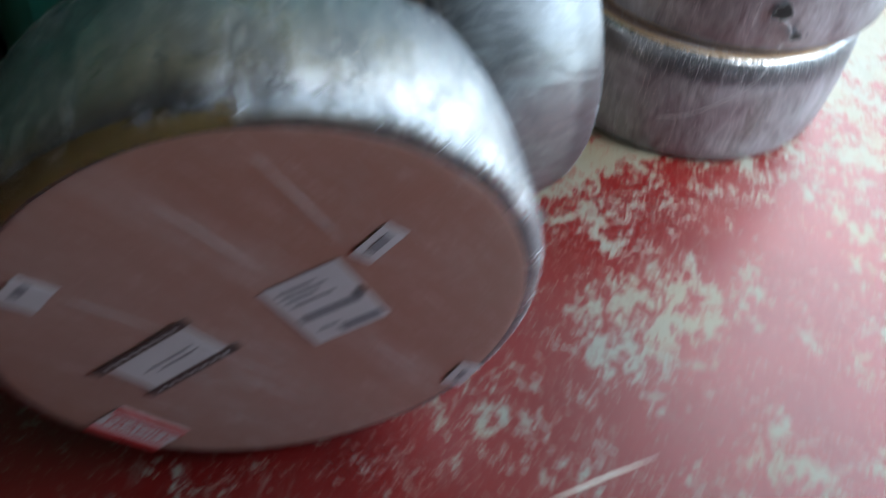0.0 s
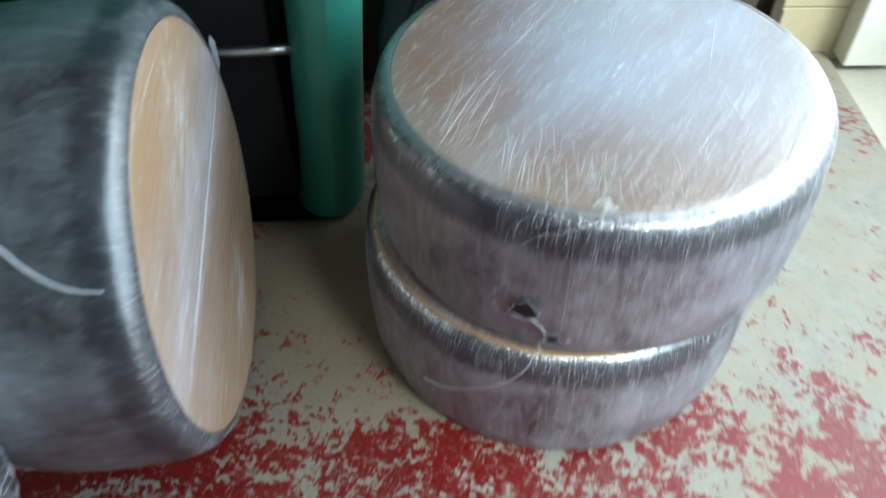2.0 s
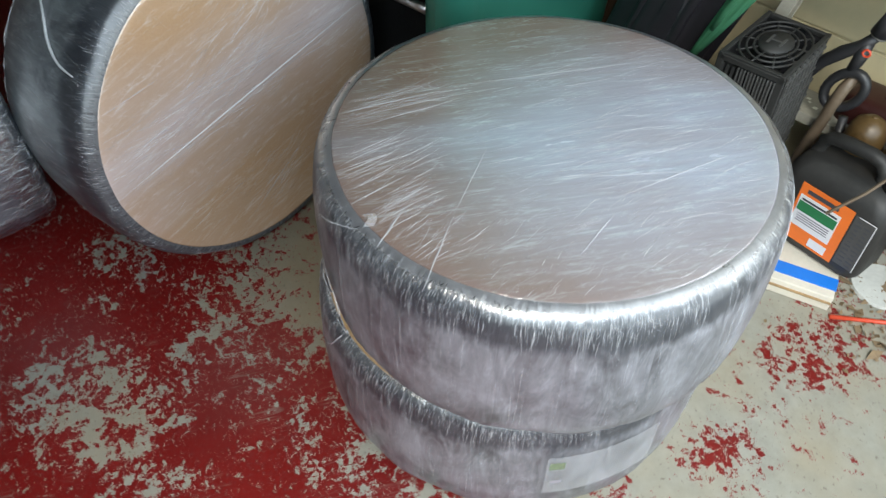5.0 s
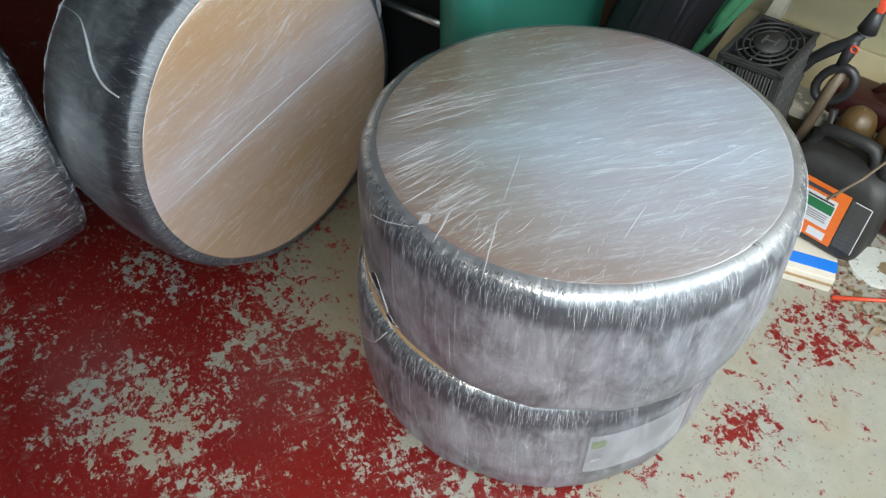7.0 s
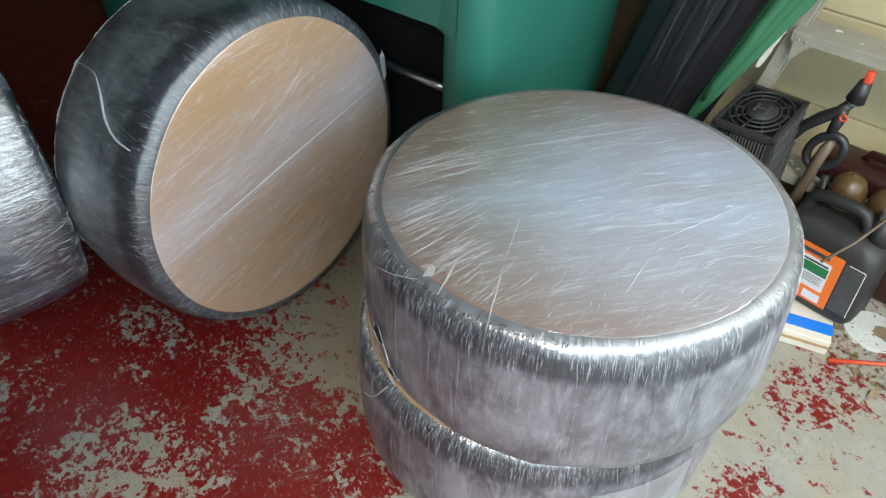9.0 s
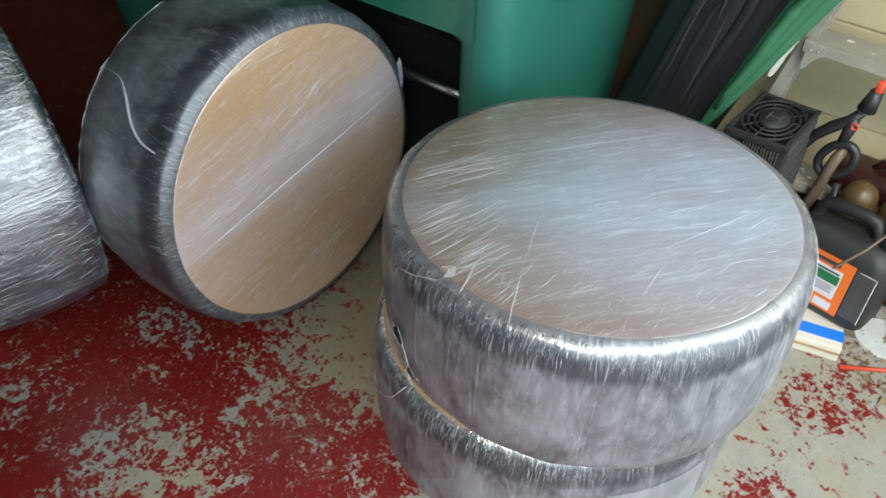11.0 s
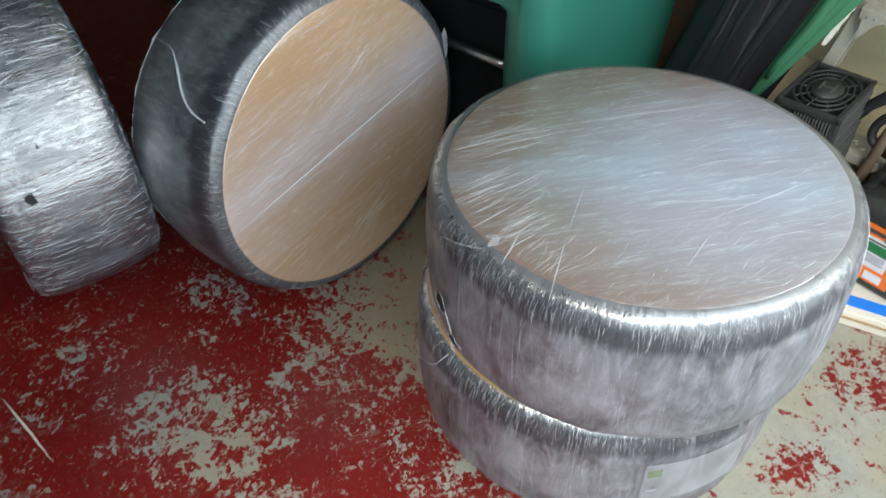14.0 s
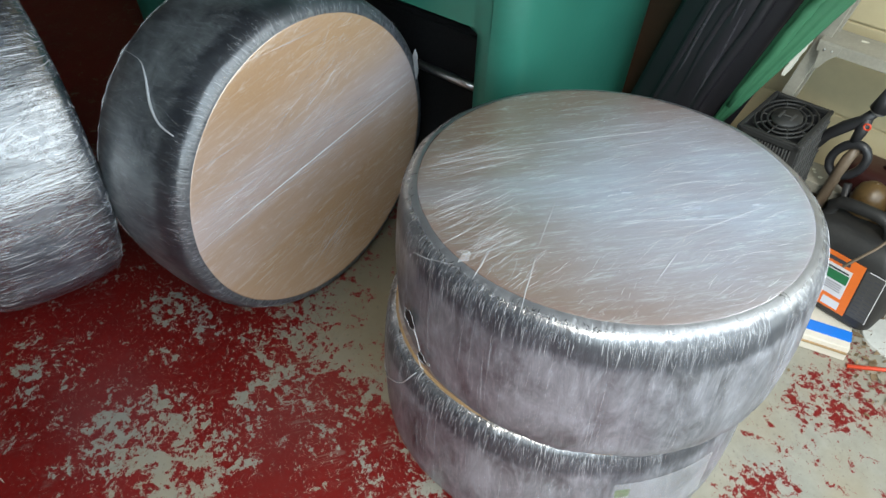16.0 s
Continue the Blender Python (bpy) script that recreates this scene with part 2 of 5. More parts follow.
    k.put(k.bsdf.inputs["Normal"], k.bump(folds, 0.3, 0.004))
    return m


def card_material(name, tint, along, bands, haze=(0.55, 0.59, 0.66), sheen_at=None):
    """Cardboard under film, the film's sky sheen put into the colour as haze. along: direction of the film's wrinkles
    in degrees; bands: (angle, offset, width, amount) of overlapping film sheets.
    """
    m = mat(name, rough=0.75)
    k = N(m)
    o = k.coord()
    rot = radians(along)
    grain = k.noise(o, 260.0, 4)
    cloud = k.noise(o, 5.0, 5, 0.6, 0.6)
    v = k.map(o, (1, 1, 1), (0, 0, -rot))
    lines = k.noise(k.map(v, (12, 190, 1)), 1.0, 6, 0.68, 0.5)
    wide = k.noise(k.map(v, (6, 44, 1)), 1.0, 5, 0.62, 1.1)
    mott = k.noise(k.map(v, (9, 80, 1)), 1.0, 6, 0.7, 1.0)
    base = k.mix(grain, tuple(c * 0.82 for c in tint), tuple(c * 1.12 for c in tint))
    base = k.mix(k.math("MULTIPLY", k.ramp(k.noise(o, 2.5, 3), [(0.35, 0.0), (0.7, 1.0)]), 0.35), base, tuple(c * 0.62 for c in tint))
    amount = k.math("MULTIPLY_ADD", cloud, 0.28, -0.08)
    for ang, offs, width, amt in bands:
        a = radians(ang)
        d = k.add("VectorMath", {0: o, 1: (-math.sin(a), math.cos(a), 0)}, operation="DOT_PRODUCT").outputs["Value"]
        d = k.math("ADD", d, k.math("MULTIPLY_ADD", k.noise(k.map(v, (4, 9, 1)), 1.0, 3), 0.05, -0.025))
        d = k.math("ABSOLUTE", k.math("SUBTRACT", d, offs))
        g = k.add("MapRange", {"Value": d, "From Min": width * 0.25, "From Max": width, "To Min": amt, "To Max": 0.0}, interpolation_type="SMOOTHSTEP").outputs["Result"]
        amount = k.math("ADD", amount, g)
    # round patch of reflected sky, painted into the film's colour
    if sheen_at:
        x, y, r, amt = sheen_at
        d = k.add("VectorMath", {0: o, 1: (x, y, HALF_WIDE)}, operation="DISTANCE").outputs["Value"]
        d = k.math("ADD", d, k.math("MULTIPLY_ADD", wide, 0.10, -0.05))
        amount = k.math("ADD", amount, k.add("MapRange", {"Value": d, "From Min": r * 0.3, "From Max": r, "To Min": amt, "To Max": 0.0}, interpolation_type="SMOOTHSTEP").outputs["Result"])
    streaky = k.math("MULTIPLY_ADD", mott, 0.26, k.math("MULTIPLY_ADD", wide, 0.22, 0.455))
    amount = k.math("MULTIPLY", amount, k.math("MULTIPLY_ADD", streaky, 2.2, -0.45))
    amount = k.math("MINIMUM", k.math("MAXIMUM", amount, 0.03), 0.85)
    thin = k.math("MAXIMUM", k.hair(k.map(v, (11, 150, 1)), 0.035), k.hair(k.map(k.map(o, (1, 1, 1), (0, 0, -rot - 0.28)), (14, 120, 1)), 0.030))
    thin = k.math("MAXIMUM", thin, k.math("MULTIPLY", k.hair(k.map(k.map(o, (1, 1, 1), (0, 0, -rot + 0.7)), (20, 90, 1)), 0.02), 0.7))
    thin = k.math("MULTIPLY", thin, k.ramp(mott, [(0.46, 0.0), (0.72, 0.42)]))
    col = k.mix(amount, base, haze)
    k.put(k.bsdf.inputs["Base Color"], k.mix(thin, col, tuple(min(0.8, c * 1.6) for c in haze)))
    k.put(k.bsdf.inputs["Coat Weight"], 1.0)
    k.put(k.bsdf.inputs["Coat IOR"], 2.5)
    k.put(k.bsdf.inputs["Coat Roughness"], k.math("MULTIPLY_ADD", amount, 0.20, k.math("MULTIPLY_ADD", wide, 0.14, 0.03)))
    n = k.bump(wide, 0.15, 0.007)
    n = k.bump(mott, 0.16, 0.003, n)
    k.put(k.bsdf.inputs["Coat Normal"], k.bump(lines, 0.30, 0.0020, n))
    return m


def film_fold_material(name="gathered_film", alpha=0.34):
    """Gathered film: pale, glossy, half seen through."""
    m = mat(name, (0.78, 0.80, 0.84), 0.16)
    k = N(m)
    k.put(k.bsdf.inputs["Alpha"], alpha)
    k.put(k.bsdf.inputs["Roughness"], k.math("MULTIPLY_ADD", k.noise(k.coord(), 200.0, 3), 0.2, 0.08))
    return m


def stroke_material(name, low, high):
    """Single wrinkles of clear film; the glint of each is painted as pale colour of random opacity."""
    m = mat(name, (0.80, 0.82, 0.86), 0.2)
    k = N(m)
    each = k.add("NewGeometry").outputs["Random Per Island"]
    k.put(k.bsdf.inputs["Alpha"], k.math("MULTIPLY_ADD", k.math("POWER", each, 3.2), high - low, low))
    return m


M_FLOOR = floor_material()
M_FILM = film_material(both=False, milky=0.12)
M_CREASE = film_fold_material("creased_film", 0.28)
M_FILM_CRINKLED = film_material("crinkled_stretch_film_on_rubber", 0.40, 1.6, True, 0.6, (0.125, 0.155, 0.190))
M_FILM_CLEAR = film_material("thin_stretch_film_on_rubber", 0.22, 0.9, False, 0.0, (0.190, 0.215, 0.225), 0.05)
M_STRAND = plain("white_twisted_film", (0.45, 0.47, 0.49), 0.3, vary=0.2, scale=300, bump=0.3)
M_FOLD = film_fold_material()
M_TAUT = film_fold_material("taut_film_edge", 0.80)
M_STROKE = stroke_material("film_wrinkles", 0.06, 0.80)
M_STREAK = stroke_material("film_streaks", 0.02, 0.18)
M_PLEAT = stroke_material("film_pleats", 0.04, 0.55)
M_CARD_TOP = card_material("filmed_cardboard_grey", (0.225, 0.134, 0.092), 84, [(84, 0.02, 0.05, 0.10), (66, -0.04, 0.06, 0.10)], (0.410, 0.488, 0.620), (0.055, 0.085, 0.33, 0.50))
M_CARD_TAN = card_material("filmed_cardboard_tan", (0.452, 0.274, 0.142), 102, [(102, 0.055, 0.075, 0.24), (98, 0.09, 0.13, 0.14), (108, -0.025, 0.075, 0.13)], (0.56, 0.53, 0.60))
M_CARD_BROWN = card_material("filmed_cardboard_brown", (0.350, 0.190, 0.142), 36, [(36, 0.05, 0.04, 0.2), (36, -0.09, 0.16, 0.16)], (0.5, 0.42, 0.42))
M_CARD_EDGE = plain("cardboard_edge", (0.32, 0.21, 0.105), 0.8, bump=0.3, scale=60)
M_BLACK = plain("black_plastic", (0.020, 0.020, 0.022), 0.42, vary=0.35)
M_SLAT = plain("dusty_grey_plastic", (0.021, 0.021, 0.020), 0.6, vary=0.4, scale=45)
M_GREY_PLASTIC = plain("worn_grey_plastic", (0.060, 0.060, 0.058), 0.55, vary=0.4, scale=45)
M_DUSTED = plain("black_plastic_under_dust", (0.020, 0.0195, 0.0185), 0.55, vary=0.7, scale=40)
M_DUSTY = plain("dusty_black_plastic", (0.019, 0.019, 0.018), 0.6, vary=0.4, scale=45)
M_DARK = plain("dark_rubber_and_shade", (0.006, 0.006, 0.007), 0.7)
M_GREEN = plain("green_cart_plastic", (0.030, 0.175, 0.125), 0.42, vary=0.18, scale=18, bump=0.06)
M_STEEL = plain("steel_bar", (0.55, 0.55, 0.55), 0.35, 1.0)
M_FIN = plain("dull_metal_fin", (0.17, 0.17, 0.165), 0.45, 0.6, vary=0.5, scale=60)
M_GALV = plain("galvanised_steel", (0.36, 0.36, 0.34), 0.5, 0.7, scale=40)
M_ALU = plain("dull_painted_aluminium", (0.30, 0.285, 0.235), 0.6, 0.10, vary=0.35, scale=40, bump=0.15)
M_WALL = plain("cream_wall_paint", (0.50, 0.43, 0.265), 0.7, vary=0.14, scale=10, bump=0.2)
M_DIM = plain("shade_dark_boards", (0.026, 0.018, 0.014), 0.8, vary=0.4, scale=6)
M_BOARDS = plain("light_bounce_boards", (0.36, 0.295, 0.20), 0.8, vary=0.3, scale=6)
M_CEILING = plain("bounce_toned_boards", (0.115, 0.098, 0.078), 0.8, vary=0.3, scale=6)
M_WHITE = plain("white_wood_paint", (0.70, 0.69, 0.60), 0.55, vary=0.14, scale=25, bump=0.2)
M_WOOD = plain("brown_board", (0.070, 0.037, 0.018), 0.65, vary=0.35, scale=20)
M_SLAB = plain("pale_concrete_slab", (0.46, 0.44, 0.36), 0.85, vary=0.18, scale=20, bump=0.3)
M_BAG = plain("black_bag_cloth", (0.020, 0.019, 0.023), 0.42, vary=0.3, scale=25, bump=0.15)
M_BAG_GLINT = plain("black_bag_glint", (0.045, 0.043, 0.050), 0.24, vary=0.3, scale=25, bump=0.1)
M_TARP = plain("green_tarpaulin", (0.034, 0.140, 0.068), 0.6, vary=0.25, scale=20, bump=0.15)
M_FILMED_PAPER = plain("filmed_white_paper", (0.60, 0.61, 0.64), 0.3, vary=0.12)
N(M_FILMED_PAPER).bsdf.inputs["Alpha"].default_value = 0.22
M_WARM_SHEEN = plain("warm_painted_sheen", (0.30, 0.19, 0.045), 0.35, vary=0.45, scale=60)
N(M_WARM_SHEEN).bsdf.inputs["Alpha"].default_value = 0.45
M_FADED_GREEN = plain("faded_green_print", (0.14, 0.20, 0.08), 0.35)
N(M_FADED_GREEN).bsdf.inputs["Alpha"].default_value = 0.5
M_STRAP = plain("dusty_brown_rubber", (0.125, 0.092, 0.062), 0.45, vary=0.45)
M_PAPER = plain("white_label_paper", (0.66, 0.66, 0.68), 0.5, vary=0.08)
M_FILMED_LABEL = plain("filmed_label_paper", (0.54, 0.51, 0.54), 0.4, vary=0.12)
M_INK = plain("label_ink", (0.05, 0.05, 0.06), 0.6)
M_FADED_INK = plain("faded_dark_print", (0.075, 0.050, 0.048), 0.5, vary=0.3)
M_GREY_INK = plain("grey_label_ink", (0.22, 0.21, 0.24), 0.6)
M_RED = plain("red_sticker", (0.45, 0.03, 0.035), 0.5)
M_ORANGE = plain("orange_label", (0.75, 0.16, 0.02), 0.5, vary=0.12)
M_ORANGE_RED = plain("orange_red_plastic", (0.62, 0.07, 0.03), 0.4)
M_LABEL_GREEN = plain("green_label_band", (0.02, 0.17, 0.06), 0.5)
M_BLUE = plain("blue_tape", (0.01, 0.16, 0.60), 0.5, vary=0.12)
M_CARTON = plain("white_carton", (0.58, 0.54, 0.46), 0.75, vary=0.15, scale=30)
M_AMBER = plain("dusty_amber_plastic", (0.105, 0.062, 0.022), 0.38, vary=0.55, scale=35, bump=0.1)
M_OXBLOOD = plain("dark_red_plastic", (0.030, 0.007, 0.006), 0.35, vary=0.35)
M_LEAF = plain("dry_leaf", (0.20, 0.14, 0.08), 0.8, vary=0.5, scale=60)
M_GRASS = plain("grass_blade", (0.12, 0.20, 0.03), 0.6, vary=0.3)
M_BRONZE = plain("dark_bronze_paint", (0.075, 0.058, 0.042), 0.5, 0.2, vary=0.3, scale=30)
M_STONE = plain("grey_stone", (0.16, 0.145, 0.125), 0.8, vary=0.3, scale=60, bump=0.3)
M_LID = plain("olive_metal_lid", (0.42, 0.40, 0.31), 0.45, 0.2, vary=0.3)
M_PALE_LID = plain("pale_metal_lid", (0.50, 0.51, 0.48), 0.45, 0.1, vary=0.25)
M_LED_RED = mat("lit_red_lamp", (0.8, 0.02, 0.03), 0.3)
M_LED_RED.node_tree.nodes["Principled BSDF"].inputs["Emission Color"].default_value = (1, 0.03, 0.05, 1)
M_LED_RED.node_tree.nodes["Principled BSDF"].inputs["Emission Strength"].default_value = 1.5


# ---- mesh helpers ----
def mesh_ob(name, bm, material, parent=None, smooth=True, label=""):
    me = bpy.data.meshes.new(name)
    bm.to_mesh(me)
    bm.free()
    if smooth:
        for p in me.polygons:
            p.use_smooth = True
    if material:
        me.materials.append(material)
    ob = new(name, me)
    if parent is not None:
        ob.parent = parent
    if label:
        ob["label"] = label
    return ob


def part(name, bm, material, parent, label="", smooth=True):
    return mesh_ob(name, bm, material, parent, smooth, label)


def box_bm(sx, sy, sz, bevel=0.0, at=(0, 0, 0), segs=2):
    bm = bmesh.new()
    bmesh.ops.create_cube(bm, size=1.0, matrix=Matrix.Translation(at) @ Matrix.Diagonal((sx, sy, sz, 1)))
    if bevel:
        bmesh.ops.bevel(bm, geom=bm.edges[:], offset=bevel, segments=segs, affect="EDGES", profile=0.5)
    return bm


def rod_bm(a, b, r, segs=12, r2=None):
    a, b = Vector(a), Vector(b)
    d = b - a
    bm = bmesh.new()
    m = Matrix.Translation((a + b) / 2) @ d.to_track_quat("Z", "Y").to_matrix().to_4x4()
    bmesh.ops.create_cone(bm, cap_ends=True, segments=segs, radius1=r, radius2=r if r2 is None else r2, depth=d.length, matrix=m)
    return bm


def empty(name, m, label, category, group="", kind=""):
    ob = new(name)
    ob.matrix_world = m
    return tagged(ob, label, category, group, kind)


def structure(name, bm, material, label="", smooth=False):
    return tagged(mesh_ob(name, bm, material, None, smooth), label, "", "", "structure")


# ---- garage ----


def g_box(name, s0, s1, d0, d1, z0, z1, material, label="", bevel=0.0):
    bm = box_bm(s1 - s0, d1 - d0, z1 - z0, bevel)
    ob = structure(name, bm, material, label)
    ob.matrix_world = Matrix.Translation(gp((s0 + s1) / 2, (d0 + d1) / 2, (z0 + z1) / 2)) @ pose(0, 0, 0, 0, 0, ROT)
    return ob


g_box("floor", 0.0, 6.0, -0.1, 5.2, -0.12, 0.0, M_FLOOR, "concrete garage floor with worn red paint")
g_box("wall_side", -0.12, 6.1, -0.12, 0.0, 0.0, 2.5, M_WALL, "cream painted garage side wall")
for i in range(13):
    board = box_bm(6.22, 0.006, 0.186, 0.002, (0, 0, 0))
    plank = part("board", board, M_WALL, bpy.data.objects["wall_side"], smooth=False)
    plank.location = (0, -0.0615, -1.25 + 0.118 + 0.19 * (i - 1) + 0.095)
# back wall near black: the garage's unlit depth is in its colour
g_box("wall_back", 6.0, 6.12, 0.0, 5.2, 0.0, 2.5, M_DIM, "garage back wall with its dimness painted in")
# out of view; kept pale to throw fill light on the wheels
g_box("wall_far", -0.12, 6.1, 5.1, 5.22, 0.0, 2.5, M_BOARDS, "unseen garage wall, pale to bounce light")
g_box("wall_front", -0.12, 0.0, 0.0, 3.1, 2.15, 2.5, M_WALL, "wall above the open garage door")
# added out of view, blocks daylight from the far side of the opening
g_box("wall_front_side", -0.12, 0.0, 3.1, 5.1, 0.0, 2.5, M_WALL, "unseen wall added to narrow the lit opening")
# out of view; its tone sets how much light comes from above
g_box("ceiling", -0.12, 6.12, -0.12, 5.22, 2.5, 2.6, M_CEILING, "unseen garage ceiling, toned to set bounced light")
g_box("door_jamb", -0.16, -0.02, -0.02, 0.07, 0.0, 2.15, M_WHITE, "white painted door post of the garage opening", 0.004)
g_box("ground", -60.0, -0.012, -40, 40, -0.2, -0.02, M_SLAB, "pale concrete ground outside the garage")


# ---- wrapped wheels ----
R_FACE, R_OUT, HALF = 0.278, 0.304, 0.1187
EDGE_Z = 0.117        # where the skin meets the cardboard
PROF = [(R_FACE - 0.0040, 0.1189), (R_FACE, 0.1181), (0.2842, 0.1153), (0.2897, 0.1117), (0.2937, 0.1066), (0.2964, 0.1000), (0.2986, 0.0900),
        (0.3006, 0.075), (0.3021, 0.055), (0.3032, 0.034), (R_OUT, 0.012)]
PROF = PROF + [(r, -z) for r, z in reversed(PROF)]


def on_profile(t, a, lift=0.0):
    """A point of the wheel's skin: t from 0 (front face edge) to 1 (back face edge), at angle a, lifted outwards."""
    f = t * (len(PROF) - 1)
    i = min(int(f), len(PROF) - 2)
    (r0, z0), (r1, z1) = PROF[i], PROF[i + 1]
    f -= i
    r, z = r0 + (r1 - r0) * f, z0 + (z1 - z0) * f
    nr, nz = z0 - z1, r1 - r0
    n = math.hypot(nr, nz) or 1.0
    r, z = r + lift * nr / n, z + lift * nz / n
    return Vector((r * math.cos(a), r * math.sin(a), z))


def ridge(bm, pts, up, width):
    """A tapered pleat of film along pts; up gives the outward direction at each."""
    n = len(pts)
    rows = []
    for i, p in enumerate(pts):
        d = (pts[min(i + 1, n - 1)] - pts[max(i - 1, 0)]).normalized()
        side = d.cross(up[i]).normalized()
        w = width * math.sin(math.pi * (i + 0.15) / (n - 0.7)) if n > 2 else width
        w = max(w, width * 0.12)
        rows.append([bm.verts.new(p - side * w), bm.verts.new(p + up[i] * w * 0.9), bm.verts.new(p + side * w)])
    for a, b in zip(rows, rows[1:]):
        bm.faces.new((a[0], a[1], b[1], b[0]))
        bm.faces.new((a[1], a[2], b[2], b[1]))


def tube(pts, r, segs=6, closed=False):
    """A round rod through pts."""
    bm = bmesh.new()
    rows = []
    n = len(pts)
    pts = [Vector(p) for p in pts]
    ref = Vector((0.31, 0.22, 0.92))
    for i, p in enumerate(pts):
        d = ((pts[(i + 1) % n] - pts[i - 1]) if closed else (pts[min(i + 1, n - 1)] - pts[max(i - 1, 0)])).normalized()
        x = d.cross(ref).normalized()
        y = d.cross(x)
        rr = r[i] if isinstance(r, (list, tuple)) else r
        rows.append([bm.verts.new(p + (x * math.cos(a) + y * math.sin(a)) * rr) for a in (2 * math.pi * j / segs for j in range(segs))])
    for i in range(n if closed else n - 1):
        a, b = rows[i], rows[(i + 1) % n]
        for j in range(segs):
            bm.faces.new((a[j], a[(j + 1) % segs], b[(j + 1) % segs], b[j]))
    if not closed:
        bm.faces.new(list(reversed(rows[0])))
        bm.faces.new(rows[-1])
    bmesh.ops.recalc_face_normals(bm, faces=bm.faces[:])
    return bm


def film_strokes(root, fields, seed):
    """Wrinkles of the film across the front face. fields: middle x, y, half sizes along and across, direction, its spread, how many, shortest and longest, half width."""
    rng = random.Random(seed)
    bm = bmesh.new()
    for x, y, along, across, way, spread, count, short, long, width in fields:
        c, s = math.cos(radians(way)), math.sin(radians(way))
        for _ in range(count):
            r, a = math.sqrt(rng.random()), rng.random() * 2 * math.pi
            u, v = along * r * math.cos(a), across * r * math.sin(a)
            x0, y0 = x + u * c - v * s, y + u * s + v * c
            d = radians(way + rng.gauss(0, spread))
            ln = short + (long - short) * rng.random() ** 1.8
            bend, w = rng.gauss(0, 0.03), width * rng.uniform(0.5, 1.3)
            pts = []
            for i in range(6):
                q = (i / 5 - 0.5) * ln
                px, py = x0 + q * math.cos(d + bend * i), y0 + q * math.sin(d + bend * i)
                if math.hypot(px, py) < R_FACE - 0.004:
                    pts.append(Vector((px, py, HALF + 0.0012)))
            if len(pts) > 2:
                ridge(bm, pts, [Vector((0, 0, 1))] * len(pts), w)
    return tagged(part("wrinkled_film", bm, M_STROKE, root, "fine wrinkles of clear film on the cardboard"), kind="stuff")


def skin_point(root, t, a, lift):
    p = on_profile(t, a, lift)
    g = root["grow"] * (1 - min(abs(p.z) / EDGE_Z, 1.0) ** 3)
    return p + Vector((math.cos(a) * g, math.sin(a) * g, 0))


def skin_strokes(root, name, material, seed, count, starts, lengths, wander, width, label, spans=((0.0, 360.0),)):
    """Strands of film that run across the tread or over a shoulder; starts and lengths are fractions of the way from face to face."""
    rng = random.Random(seed)
    bm = bmesh.new()
    for _ in range(count):
        lo, hi = rng.choice(spans)
        a = radians(rng.uniform(lo, hi))
        if noise.noise((math.cos(a) * 7, math.sin(a) * 7, seed)) < rng.uniform(-0.9, 0.25):
            continue
        t0 = rng.uniform(*starts)
        t1 = min(t0 + rng.uniform(*lengths), 0.985)
        tw, curl = rng.gauss(0, wander), rng.gauss(0, wander * 0.6)
        pts, ups = [], []
        for i in range(7):
            q = i / 6
            t, aa = t0 + (t1 - t0) * q, a + tw * q + curl * q * q
            p = skin_point(root, t, aa, 0.0006)
            pts.append(p)
            ups.append((skin_point(root, t, aa, 0.0106) - p).normalized())
        ridge(bm, pts, ups, width * rng.uniform(0.5, 1.4))
    return tagged(part(name, bm, material, root, label), kind="stuff")


